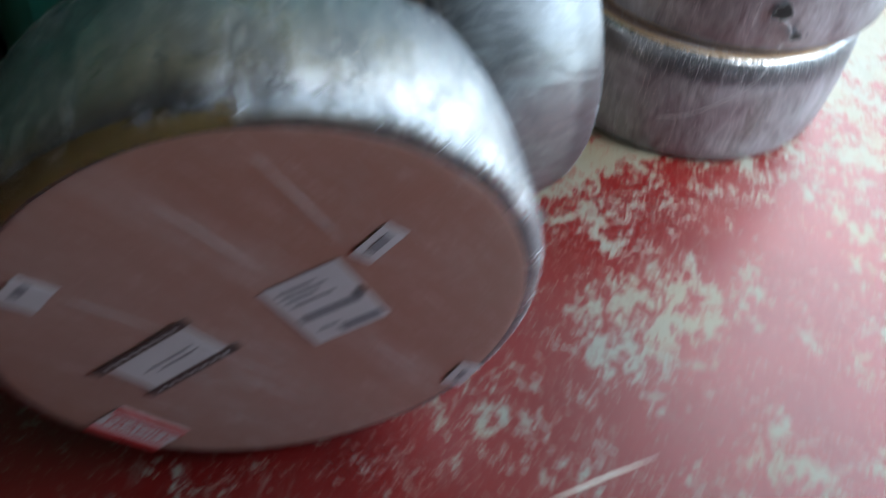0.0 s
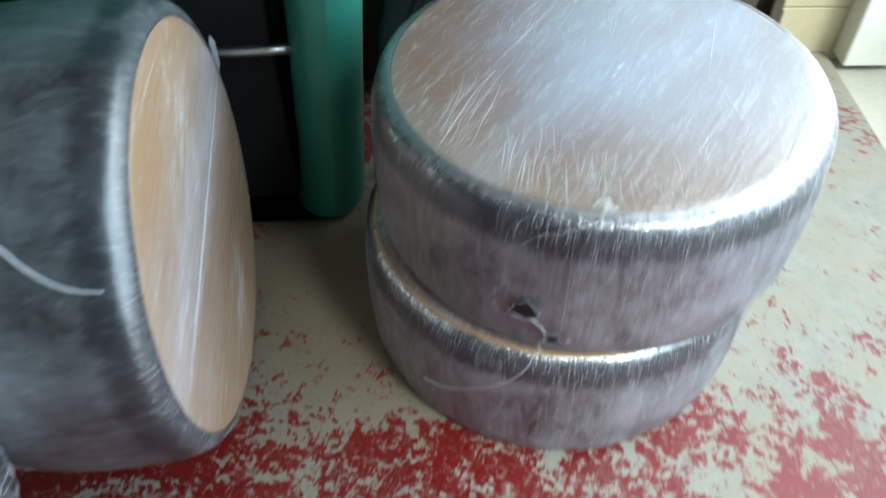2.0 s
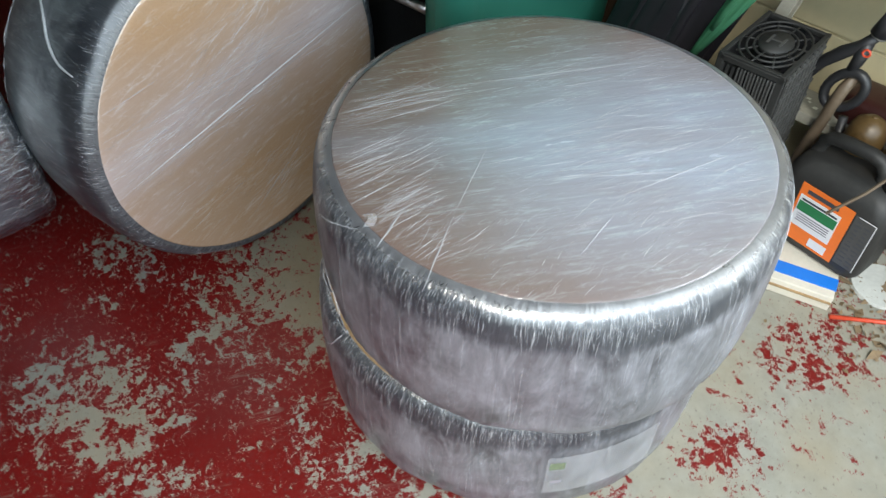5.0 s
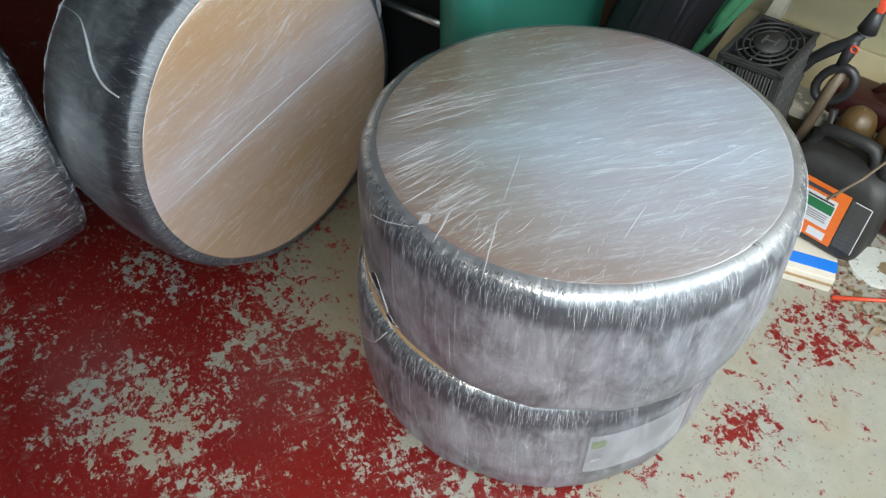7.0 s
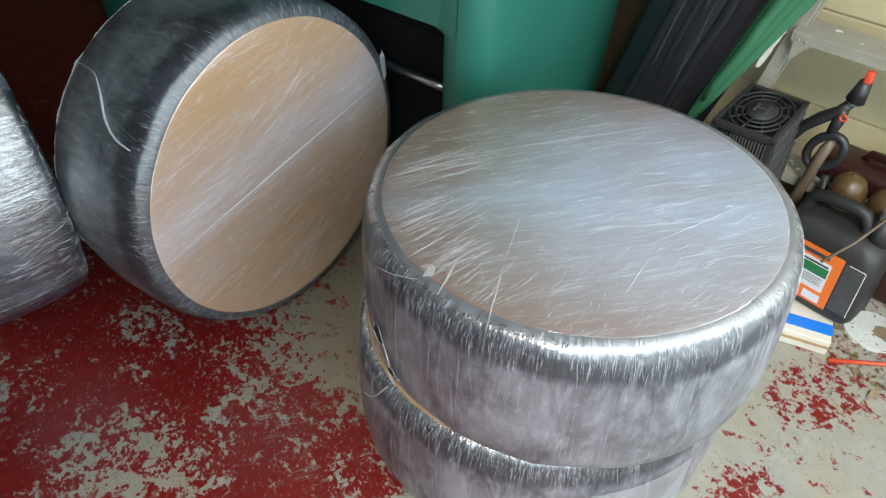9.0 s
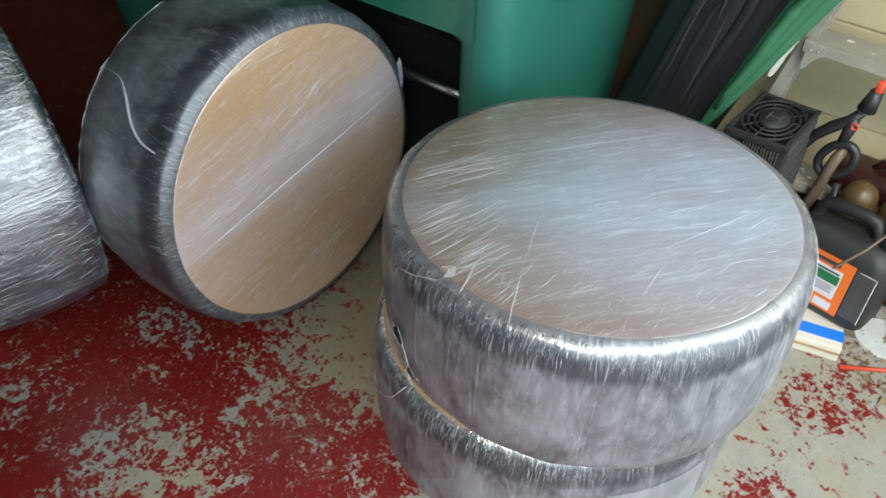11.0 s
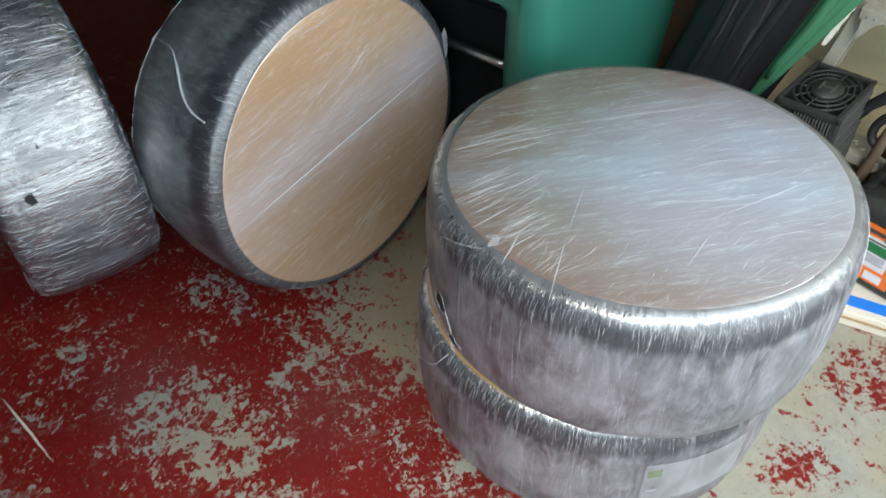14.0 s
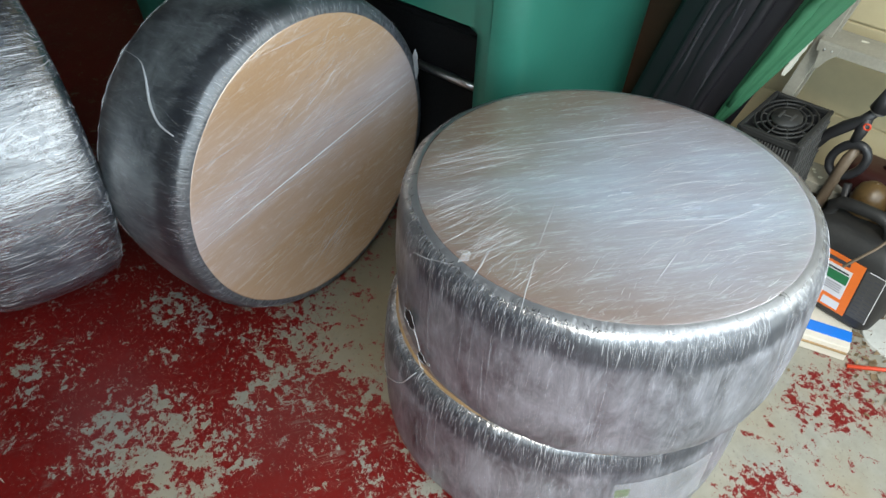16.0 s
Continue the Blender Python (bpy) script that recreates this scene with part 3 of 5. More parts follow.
def wheel(name, m, skin, card_a, label, seed, grow=0.0, edges=()):
    root = empty(name, m, label, "wrapped wheel", "wrapped wheels")
    bm = bmesh.new()
    segs = 200
    uvl = bm.loops.layers.uv.new("UVMap")
    arc = [0.0]
    for (r0, z0), (r1, z1) in zip(PROF, PROF[1:]):
        arc.append(arc[-1] + math.hypot(r1 - r0, z1 - z0))
    rings = []
    for j, (r, z) in enumerate(PROF):
        ring = []
        flat = 1.0 if 2 < j < len(PROF) - 3 else 0.35
        for i in range(segs):
            a = 2 * math.pi * i / segs
            q = Vector((math.cos(a) * 24, math.sin(a) * 24, z * 10 + seed * 7))
            dr = grow * (1 - ((abs(z) / EDGE_Z) ** 3)) if abs(z) < EDGE_Z else 0.0
            dr += flat * (0.0014 * noise.noise(q) + 0.0030 * noise.noise(q * 0.2))
            ring.append(bm.verts.new(((r + dr) * math.cos(a), (r + dr) * math.sin(a), z)))
        rings.append(ring)
    for j in range(len(PROF) - 1):
        for i in range(segs):
            f = bm.faces.new((rings[j][i], rings[j][(i + 1) % segs], rings[j + 1][(i + 1) % segs], rings[j + 1][i]))
            for lp, (ii, jj) in zip(f.loops, ((i, j), (i + 1, j), (i + 1, j + 1), (i, j + 1))):
                lp[uvl].uv = (ii / segs * 2 * math.pi * 0.3 + seed, arc[jj] * ARC / arc[-1])
    bmesh.ops.recalc_face_normals(bm, faces=bm.faces[:])
    part("tyre", bm, skin, root, "black tyre under layers of clear stretch film")
    for sgn in (1, -1):
        bm = bmesh.new()
        n = 128
        edged = sgn in edges
        rim = R_FACE + 0.0065 if edged else R_FACE - 0.0022
        ring = [(rim - 0.001, HALF - (0.009 if edged else 0.0045)), (rim, HALF - (0.001 if edged else 0.0004)), (rim - 0.004, HALF + (0.0 if edged else 0.0004))] + [(r, HALF + 0.0006) for r in (0.262, 0.24, 0.2, 0.15, 0.1, 0.05)]
        rows = []
        for r, z in ring:
            row = []
            for i in range(n):
                a = 2 * math.pi * i / n
                dz = 0.0014 * noise.noise((r * math.cos(a) * 10, r * math.sin(a) * 10, seed + sgn)) if r < 0.26 else 0.0
                row.append(bm.verts.new((r * math.cos(a), r * math.sin(a), sgn * (z + dz))))
            rows.append(row)
        for a, b in zip(rows, rows[1:]):
            for i in range(n):
                bm.faces.new((a[i], a[(i + 1) % n], b[(i + 1) % n], b[i]))
        bm.faces.new(rows[-1])
        bmesh.ops.recalc_face_normals(bm, faces=bm.faces[:])
        ob = part("cardboard_disc", bm, card_a, root, "brown cardboard disc under wrinkled film")
        ob.data.materials.append(M_CARD_EDGE)
        for p in ob.data.polygons:
            if edged and all((math.hypot(*ob.data.vertices[v].co[:2]) > R_FACE) for v in p.vertices):
                p.material_index = 1
    root["grow"] = grow
    return root


def ragged_film(root, t0, seed, grow, tall):
    """Loose, torn film standing off a shoulder in uneven scraps all the way round."""
    rng = random.Random(seed)
    bm = bmesh.new()
    n = 420
    rows = []
    for i in range(n):
        a = 2 * math.pi * i / n
        c = Vector((math.cos(a) * 9, math.sin(a) * 9, seed))
        h = max(0.0, 0.45 + 1.2 * noise.noise(c) + 0.8 * noise.noise(c * 4.3)) * tall
        lean = 0.010 * noise.noise(c * 2.1 + Vector((5, 0, 0)))
        row = []
        for q in (0.0, 0.5, 1.0):
            p = on_profile(t0 + lean * q, a + rng.gauss(0, 0.0012) * q, 0.0004 + h * q)
            g = grow * (1 - (min(abs(p.z) / EDGE_Z, 1.0) ** 3))
            row.append(bm.verts.new(p + Vector((math.cos(a) * g, math.sin(a) * g, 0))))
        rows.append(row)
    for i in range(n):
        x, y = rows[i], rows[(i + 1) % n]
        for j in range(2):
            bm.faces.new((x[j], y[j], y[j + 1], x[j + 1]))
    return tagged(part("ragged_film", bm, M_CREASE, root, "uneven loose film along the shoulder"), kind="stuff")


def upright(x, y, z, az, tilt):
    """Pose of a wheel standing on its tread: the middle of its front face, which looks along az and leans back by tilt. Local x is down, y the viewer's right."""
    a, b = radians(az), radians(tilt)
    n = Vector((math.cos(a) * math.cos(b), math.sin(a) * math.cos(b), math.sin(b)))
    return Matrix.Translation(Vector((x, y, z)) - n * HALF) @ Matrix.Rotation(a, 4, "Z") @ Matrix.Rotation(radians(90 - tilt), 4, "Y")


def sheet(parent, name, at, u, w, h, material, label="", z=HALF + 0.0022, thick=0.0005, corner=0.0):
    """A flat rectangle on the face, its middle at (x, y), its long side along u (x down, y right); a part with thickness."""
    u = Vector(u).normalized()
    v = Vector((-u.y, u.x))
    bm = box_bm(w, h, thick)
    m = Matrix(((u.x, v.x, 0, at[0]), (u.y, v.y, 0, at[1]), (0, 0, 1, z), (0, 0, 0, 1)))
    bmesh.ops.transform(bm, matrix=m, verts=bm.verts[:])
    return part(name, bm, material, parent, label, smooth=False)


def writing(parent, name, text, at, u, size, material, z):
    """Letters as a mesh on the face."""
    c = bpy.data.curves.new(name, "FONT")
    c.body, c.size, c.align_x, c.align_y, c.extrude = text, size, "CENTER", "CENTER", 0.0001
    tmp = bpy.data.objects.new(name, c)
    scene.collection.objects.link(tmp)
    me = bpy.data.meshes.new_from_object(tmp.evaluated_get(bpy.context.evaluated_depsgraph_get()))
    bpy.data.objects.remove(tmp)
    u = Vector(u).normalized()
    v = Vector((-u.y, u.x))
    me.transform(Matrix(((u.x, v.x, 0, at[0]), (u.y, v.y, 0, at[1]), (0, 0, 1, z), (0, 0, 0, 1))))
    me.materials.append(material)
    ob = new(name, me)
    ob.parent = parent
    return ob


def on_skin(root, name, pts, r, material, label):
    """A thread lying on a wheel's skin; pts are (degrees, z across the wheel, lift)."""
    out = []
    fine = []
    for j in range(len(pts) - 1):
        p0, p1, p2, p3 = (Vector(pts[max(0, min(len(pts) - 1, j + d))]) for d in (-1, 0, 1, 2))
        for i in range(8):
            q = i / 8
            fine.append(0.5 * (2 * p1 + (p2 - p0) * q + (2 * p0 - 5 * p1 + 4 * p2 - p3) * q * q + (3 * p1 - p0 - 3 * p2 + p3) * q ** 3))
    fine.append(Vector(pts[-1]))
    for i, (a, z, lift) in enumerate(fine):
        rr = R_OUT
        for (r0, zz0), (r1, zz1) in zip(PROF, PROF[1:]):
            if zz1 <= z <= zz0:
                rr = r0 + (r1 - r0) * (zz0 - z) / max(zz0 - zz1, 1e-6)
        rr += root["grow"] * (1 - min(abs(z) / EDGE_Z, 1.0) ** 3)
        a = radians(a)
        w = 0.0008 * noise.noise((i * 0.7, z * 30, a))
        out.append(Vector(((rr + lift) * math.cos(a), (rr + lift) * math.sin(a), z + w)))
    if isinstance(r, (list, tuple)):
        r = [r[min(i // 8, len(r) - 1)] + (r[min(i // 8 + 1, len(r) - 1)] - r[min(i // 8, len(r) - 1)]) * (i % 8) / 8 for i in range(len(out))]
        r = [q * (1 + 0.35 * noise.noise((i * 0.9, 3.1, q * 900))) for i, q in enumerate(r)]
    return part(name, tube(out, r), material, root, label)


def tear(root, a, z, w, h, seed):
    """A hole torn in the film, dark inside with a lifted pale edge."""
    rng = random.Random(seed)
    bm = bmesh.new()
    rim = []
    for i in range(13):
        b = 2 * math.pi * (i + rng.uniform(-0.3, 0.3)) / 13
        q = rng.uniform(0.68, 1.12)
        aa = a + w / R_OUT * q * math.cos(b) * 0.5
        rim.append((aa, z + 0.5 * h * q * math.sin(b)))
    rr = R_OUT + 0.0045 + root["grow"] * (1 - min(abs(z) / EDGE_Z, 1.0) ** 3)
    vs = [bm.verts.new((rr * math.cos(p), rr * math.sin(p), y)) for p, y in rim]
    bm.faces.new(vs)
    hole = part("tear", bm, M_DARK, root, "dark hole torn in the film", smooth=False)
    pts = [Vector(((rr + 0.0005) * math.cos(p), (rr + 0.0005) * math.sin(p), y)) for p, y in rim]
    part("torn_edge", tube(pts, 0.0006, 5, True), M_CREASE, hole, "pale curled film edge")
    return hole


Z_UP = 3 * HALF + 0.0030
lower = wheel("wrapped_wheel", pose(0.686, 1.560, HALF + 0.001, 0, 0, 0), M_FILM, M_CARD_TOP, "wheel in clear stretch film lying under another wheel", 1, 0.0, (1,))
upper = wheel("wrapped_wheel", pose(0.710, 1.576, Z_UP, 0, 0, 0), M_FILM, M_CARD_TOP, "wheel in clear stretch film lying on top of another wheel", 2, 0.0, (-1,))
wheel_b = wheel("wrapped_wheel", upright(0.2954, 1.2317, 0.3085, 31.55, 1.9), M_FILM_CLEAR, M_CARD_TAN, "film-wrapped wheel standing upright, tan cardboard face", 3, 0.004)
wheel_a = wheel("wrapped_wheel", upright(0.0952, 0.5562, 0.3055, -71.2, -1.2), M_FILM_CRINKLED, M_CARD_BROWN, "film-wrapped wheel standing upright with labels on brown cardboard", 4, 0.002)

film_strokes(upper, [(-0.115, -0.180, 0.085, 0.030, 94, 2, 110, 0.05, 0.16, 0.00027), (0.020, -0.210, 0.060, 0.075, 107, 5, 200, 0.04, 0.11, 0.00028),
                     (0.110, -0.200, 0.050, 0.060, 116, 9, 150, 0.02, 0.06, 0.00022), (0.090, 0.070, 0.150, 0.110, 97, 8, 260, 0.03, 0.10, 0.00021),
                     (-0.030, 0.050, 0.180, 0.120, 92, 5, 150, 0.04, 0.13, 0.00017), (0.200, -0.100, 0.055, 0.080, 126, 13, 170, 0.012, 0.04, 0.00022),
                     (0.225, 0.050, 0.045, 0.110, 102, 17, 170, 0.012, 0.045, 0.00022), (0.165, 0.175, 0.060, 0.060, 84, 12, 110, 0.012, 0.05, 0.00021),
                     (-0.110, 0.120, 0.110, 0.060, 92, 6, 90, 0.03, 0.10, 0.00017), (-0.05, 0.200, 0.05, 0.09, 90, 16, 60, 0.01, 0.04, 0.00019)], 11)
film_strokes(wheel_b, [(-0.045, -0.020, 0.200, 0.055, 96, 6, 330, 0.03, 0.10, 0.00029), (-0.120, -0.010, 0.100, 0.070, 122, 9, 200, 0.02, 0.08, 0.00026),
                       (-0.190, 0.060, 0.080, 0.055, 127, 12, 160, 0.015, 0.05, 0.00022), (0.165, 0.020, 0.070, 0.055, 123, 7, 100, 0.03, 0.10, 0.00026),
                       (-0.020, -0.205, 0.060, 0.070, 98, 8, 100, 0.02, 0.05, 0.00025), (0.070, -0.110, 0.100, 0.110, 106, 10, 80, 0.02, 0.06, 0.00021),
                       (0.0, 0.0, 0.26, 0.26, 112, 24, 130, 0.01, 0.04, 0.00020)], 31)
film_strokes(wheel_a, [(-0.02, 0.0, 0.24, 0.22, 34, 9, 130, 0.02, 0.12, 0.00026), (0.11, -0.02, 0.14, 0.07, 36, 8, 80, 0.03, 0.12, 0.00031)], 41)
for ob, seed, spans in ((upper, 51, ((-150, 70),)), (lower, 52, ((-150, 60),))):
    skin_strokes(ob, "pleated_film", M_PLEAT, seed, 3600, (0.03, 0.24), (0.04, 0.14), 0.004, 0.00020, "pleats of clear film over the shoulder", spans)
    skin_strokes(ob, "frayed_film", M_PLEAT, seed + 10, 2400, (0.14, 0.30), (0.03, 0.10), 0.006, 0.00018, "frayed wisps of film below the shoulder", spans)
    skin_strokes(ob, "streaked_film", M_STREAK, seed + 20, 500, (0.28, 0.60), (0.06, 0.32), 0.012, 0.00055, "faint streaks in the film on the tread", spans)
    skin_strokes(ob, "dark_pleats", M_DARK, seed + 30, 220, (0.05, 0.20), (0.02, 0.05), 0.012, 0.00042, "dark slits between the pleats", ((-180, -30),))
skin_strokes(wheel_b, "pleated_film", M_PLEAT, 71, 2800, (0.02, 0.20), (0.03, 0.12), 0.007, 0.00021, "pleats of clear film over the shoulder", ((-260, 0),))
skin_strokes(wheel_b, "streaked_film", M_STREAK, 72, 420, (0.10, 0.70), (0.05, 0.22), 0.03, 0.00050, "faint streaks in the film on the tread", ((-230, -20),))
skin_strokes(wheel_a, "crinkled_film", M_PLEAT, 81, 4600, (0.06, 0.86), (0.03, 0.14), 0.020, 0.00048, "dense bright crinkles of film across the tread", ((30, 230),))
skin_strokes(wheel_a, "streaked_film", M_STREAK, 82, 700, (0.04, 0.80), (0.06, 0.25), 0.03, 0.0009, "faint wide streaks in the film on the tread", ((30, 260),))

for ob, seed, tall in ((wheel_b, 21, 0.0024), (wheel_a, 31, 0.0028)):
    for t0 in (0.77, 0.85):
        ragged_film(ob, t0, seed + t0 * 20, ob["grow"], tall)

# film sheet edges and long creases on the lying wheel
CREASES = [((-0.114, -0.248), (-0.124, -0.108), 0.0007), ((0.130, -0.259), (0.079, -0.213), 0.0012), ((0.204, -0.229), (0.106, -0.163), 0.0009), ((0.106, -0.163), (0.001, -0.085), 0.0006),
           ((0.132, 0.029), (0.103, 0.199), 0.0007), ((0.205, -0.056), (0.152, 0.017), 0.0007), ((-0.129, -0.097), (-0.105, 0.195), 0.0006), ((0.056, -0.275), (0.025, -0.195), 0.0008),
           ((0.0, -0.272), (-0.020, -0.202), 0.0008), ((0.075, -0.055), (0.128, 0.172), 0.0004)]
for p, q, w in CREASES:
    p, q = Vector((*p, HALF + 0.0014)), Vector((*q, HALF + 0.0014))
    pts = [p.lerp(q, i / 10) + Vector((0, 0.0012 * noise.noise((i * 0.6, p.x * 40, p.y * 40)), 0)) for i in range(11)]
    bm = bmesh.new()
    ridge(bm, pts, [Vector((0, 0, 1))] * 11, w * 1.2)
    part("film_crease", bm, M_FOLD, upper, "straight raised crease in the film")
bm = bmesh.new()
rim = [(0.082, -0.256, 0.001), (0.094, -0.264, 0.002), (0.100, -0.252, 0.006), (0.093, -0.246, 0.012), (0.084, -0.249, 0.010), (0.078, -0.262, 0.006)]
hub = bm.verts.new((0.089, -0.255, HALF + 0.009))
vs = [bm.verts.new((x, y, HALF + h)) for x, y, h in rim]
for i in range(6):
    bm.faces.new((hub, vs[i], vs[(i + 1) % 6]))
part("film_flap", bm, M_CREASE, upper, "small crumpled scrap of film", smooth=False)
tear(upper, radians(-84.2), -0.026, 0.036, 0.036, 1)
tear(upper, radians(-77.0), -0.069, 0.022, 0.020, 2)
tear(upper, radians(-73.5), -0.066, 0.005, 0.005, 3)
on_skin(upper, "film_thread", [(-71, 0.117, 0.004), (-77, 0.112, 0.013), (-83, 0.100, 0.010), (-86.5, 0.075, 0.002)], 0.0004, M_FOLD, "loose thread of film")
on_skin(upper, "film_knot", [(-83, -0.040, 0.002), (-80, -0.052, 0.004), (-78, -0.075, 0.006), (-80, -0.090, 0.005), (-79, -0.112, 0.009)], 0.0011, M_CREASE, "twisted knot of film")
on_skin(lower, "film_thread", [(-76, 0.113, 0.006), (-79, 0.085, 0.004), (-82, 0.063, 0.002), (-89, 0.030, 0.0015), (-98, -0.004, 0.0012), (-106, -0.020, 0.001)], 0.0010, M_FOLD, "long pale thread of film round the tread")

# paper label under the film of the lower wheel
bm = bmesh.new()
rows = []
for i in range(13):
    a = radians(-13 + 31 * i / 12)
    rows.append([bm.verts.new(((R_OUT + 0.0034) * math.cos(a), (R_OUT + 0.0034) * math.sin(a), z)) for z in (-0.040, 0.012, 0.058)])
for a, b in zip(rows, rows[1:]):
    bm.faces.new((a[0], b[0], b[1], a[1]))
    bm.faces.new((a[1], b[1], b[2], a[2]))
paper = part("paper_label", bm, M_FILMED_PAPER, lower, "white paper label under the film")
bm = bmesh.new()
rows = []
for i in range(7):
    a = radians(-12.3 + 4 * i / 6)
    rows.append([bm.verts.new(((R_OUT + 0.0038) * math.cos(a), (R_OUT + 0.0038) * math.sin(a), z)) for z in (0.026, 0.044)])
for a, b in zip(rows, rows[1:]):
    bm.faces.new((a[0], b[0], b[1], a[1]))
part("printed_band", bm, M_FADED_GREEN, paper, "faded green print")
bm = bmesh.new()
rows = [[bm.verts.new(((R_OUT + 0.0038) * math.cos(radians(a)), (R_OUT + 0.0038) * math.sin(radians(a)), z)) for z in (-0.012, -0.004)] for a in (-11.5, -10.5, -9.5, -8.5)]
for a, b in zip(rows, rows[1:]):
    bm.faces.new((a[0], b[0], b[1], a[1]))
part("print_bar", bm, M_GREY_INK, paper)

# twisted film on the tread and the sheet edge across the tan face
on_skin(wheel_b, "twisted_film", [(-139.2, -0.100, 0.001), (-139, -0.070, 0.001), (-138.0, -0.035, 0.001), (-133.5, 0.000, 0.0015), (-128.0, 0.030, 0.0015), (-124.5, 0.060, 0.0015), (-123.2, 0.092, 0.001)], [0.0003, 0.0004, 0.0008, 0.0021, 0.0022, 0.0018, 0.0010], M_STRAND, "twisted white strand of film")
for p, q, w in (((0.032, -0.259), (-0.073, 0.252), 0.0013), ((0.037, -0.250), (-0.066, 0.254), 0.0007), ((-0.058, -0.191), (-0.068, 0.163), 0.0007), ((-0.109, -0.240), (-0.121, -0.143), 0.0008), ((0.219, -0.057), (0.131, 0.080), 0.0009), ((-0.245, -0.105), (-0.250, 0.042), 0.0008), ((-0.029, -0.221), (-0.044, -0.122), 0.0009)):
    p, q = Vector((*p, HALF + 0.0014)), Vector((*q, HALF + 0.0014))
    bm = bmesh.new()
    ridge(bm, [p.lerp(q, i / 10) for i in range(11)], [Vector((0, 0, 1))] * 11, w)
    part("film_crease", bm, M_TAUT if w > 0.0012 else M_FOLD, wheel_b, "straight edge of a film sheet")
bm = bmesh.new()
vs = [bm.verts.new(p) for p in ((-0.120, 0.262, 0.118), (-0.132, 0.268, 0.120), (-0.120, 0.268, 0.126), (-0.080, 0.272, 0.123), (-0.065, 0.270, 0.118))]
bm.faces.new(vs[:3])
bm.faces.new((vs[0], vs[2], vs[3]))
bm.faces.new((vs[0], vs[3], vs[4]))
part("film_flap", bm, M_FOLD, wheel_b, "loose flap of clear film", smooth=False)

# labels on the brown face
def label_sheet(name, at, way, w, h, material, label, prints=()):
    """A label at (x, y) of the brown face, its long side along way; prints: bars (along, across, length, height, ink)."""
    ob = sheet(wheel_a, name, at, way, w, h, material, label)
    u = Vector(way).normalized()
    v = Vector((-u.y, u.x))
    for dx, dy, bw, bh, ink in prints:
        sheet(ob, "print_bar", Vector(at) + u * dx + v * dy, way, bw, bh, ink, z=HALF + 0.0028)
    return ob


U1, U2, UP, UT = (-0.040, 0.079), (0.087, 0.066), (-0.068, 0.096), (-0.038, 0.034)
label_sheet("shipping_label", (-0.032, 0.058), U1, 0.088, 0.116, M_FILMED_LABEL, "white shipping label with unreadable print",
            [(0.000, -0.008, 0.072, 0.012, M_GREY_INK), (0.038, 0.000, 0.010, 0.013, M_INK), (0.016, -0.046, 0.050, 0.013, M_GREY_INK), (-0.012, 0.044, 0.042, 0.003, M_GREY_INK),
             (-0.008, 0.036, 0.050, 0.003, M_GREY_INK), (-0.014, 0.028, 0.036, 0.003, M_GREY_INK), (-0.006, 0.018, 0.048, 0.003, M_GREY_INK), (-0.018, -0.034, 0.024, 0.003, M_GREY_INK)])
label_sheet("small_label", (-0.119, 0.111), UT, 0.052, 0.028, M_FILMED_LABEL, "small white tag with a line of print", [(0, 0, 0.030, 0.010, M_GREY_INK)])
label_sheet("small_label", (-0.103, -0.208), UT, 0.042, 0.038, M_FILMED_LABEL, "small white tag with a line of print", [(0.004, 0.006, 0.020, 0.008, M_GREY_INK)])
label_sheet("small_label", (0.152, 0.216), (-0.6, 0.35), 0.044, 0.030, M_FILMED_LABEL, "small white tag at the rim", [(0, 0, 0.024, 0.008, M_GREY_INK)])
pouch = label_sheet("paper_slip", (0.029, -0.111), UP, 0.104, 0.058, M_FILMED_LABEL, "white paper slip between two printed strips",
                    [(0.0, 0.0, 0.060, 0.002, M_GREY_INK), (0.006, -0.008, 0.050, 0.002, M_GREY_INK)])
u = Vector(UP).normalized()
v = Vector((-u.y, u.x))
for at in ((0.004, -0.133), (0.058, -0.090)):
    band = sheet(pouch, "dark_strip", at, UP, 0.128, 0.011, M_FADED_INK, "dark printed strip", z=HALF + 0.0026)
    for i in range(7):
        sheet(band, "pale_gap", Vector(at) + u * (-0.045 + 0.015 * i), UP, 0.004, 0.0035, M_FILMED_LABEL, z=HALF + 0.0031)
at = Vector((0.170, -0.172))
frag = label_sheet("fragile_sticker", at, U2, 0.100, 0.056, M_FILMED_LABEL, "white and red sticker reading FRAGILE")
w2 = Vector(U2).normalized()
for off in (-0.0225, 0.0225):
    sheet(frag, "red_band", at + Vector((-w2.y, w2.x)) * off, U2, 0.100, 0.011, M_RED, z=HALF + 0.0028)
writing(frag, "lettering", "FRAGILE", at, U2, 0.024, M_RED, HALF + 0.0028)
for p, q, w in (((-0.250, 0.007), (-0.118, 0.084), 0.0015), ((-0.219, -0.088), (-0.090, 0.006), 0.0014), ((0.031, 0.093), (0.138, 0.166), 0.0012), ((-0.097, -0.184), (-0.020, -0.100), 0.0013), ((-0.020, -0.100), (0.139, 0.038), 0.0010), ((0.060, -0.060), (0.170, 0.030), 0.0010)):
    p, q = Vector((*p, HALF + 0.0034)), Vector((*q, HALF + 0.0034))
    bm = bmesh.new()
    ridge(bm, [p.lerp(q, i / 10) + Vector((0.002 * noise.noise((i * 0.5, p.y * 30, 1)), 0, 0)) for i in range(11)], [Vector((0, 0, 1))] * 11, w)
    part("film_crease", bm, M_FOLD, wheel_a, "long crease in the film")
# a warm yellow reflection on the shoulder, laid on as a coloured strip
bm = bmesh.new()
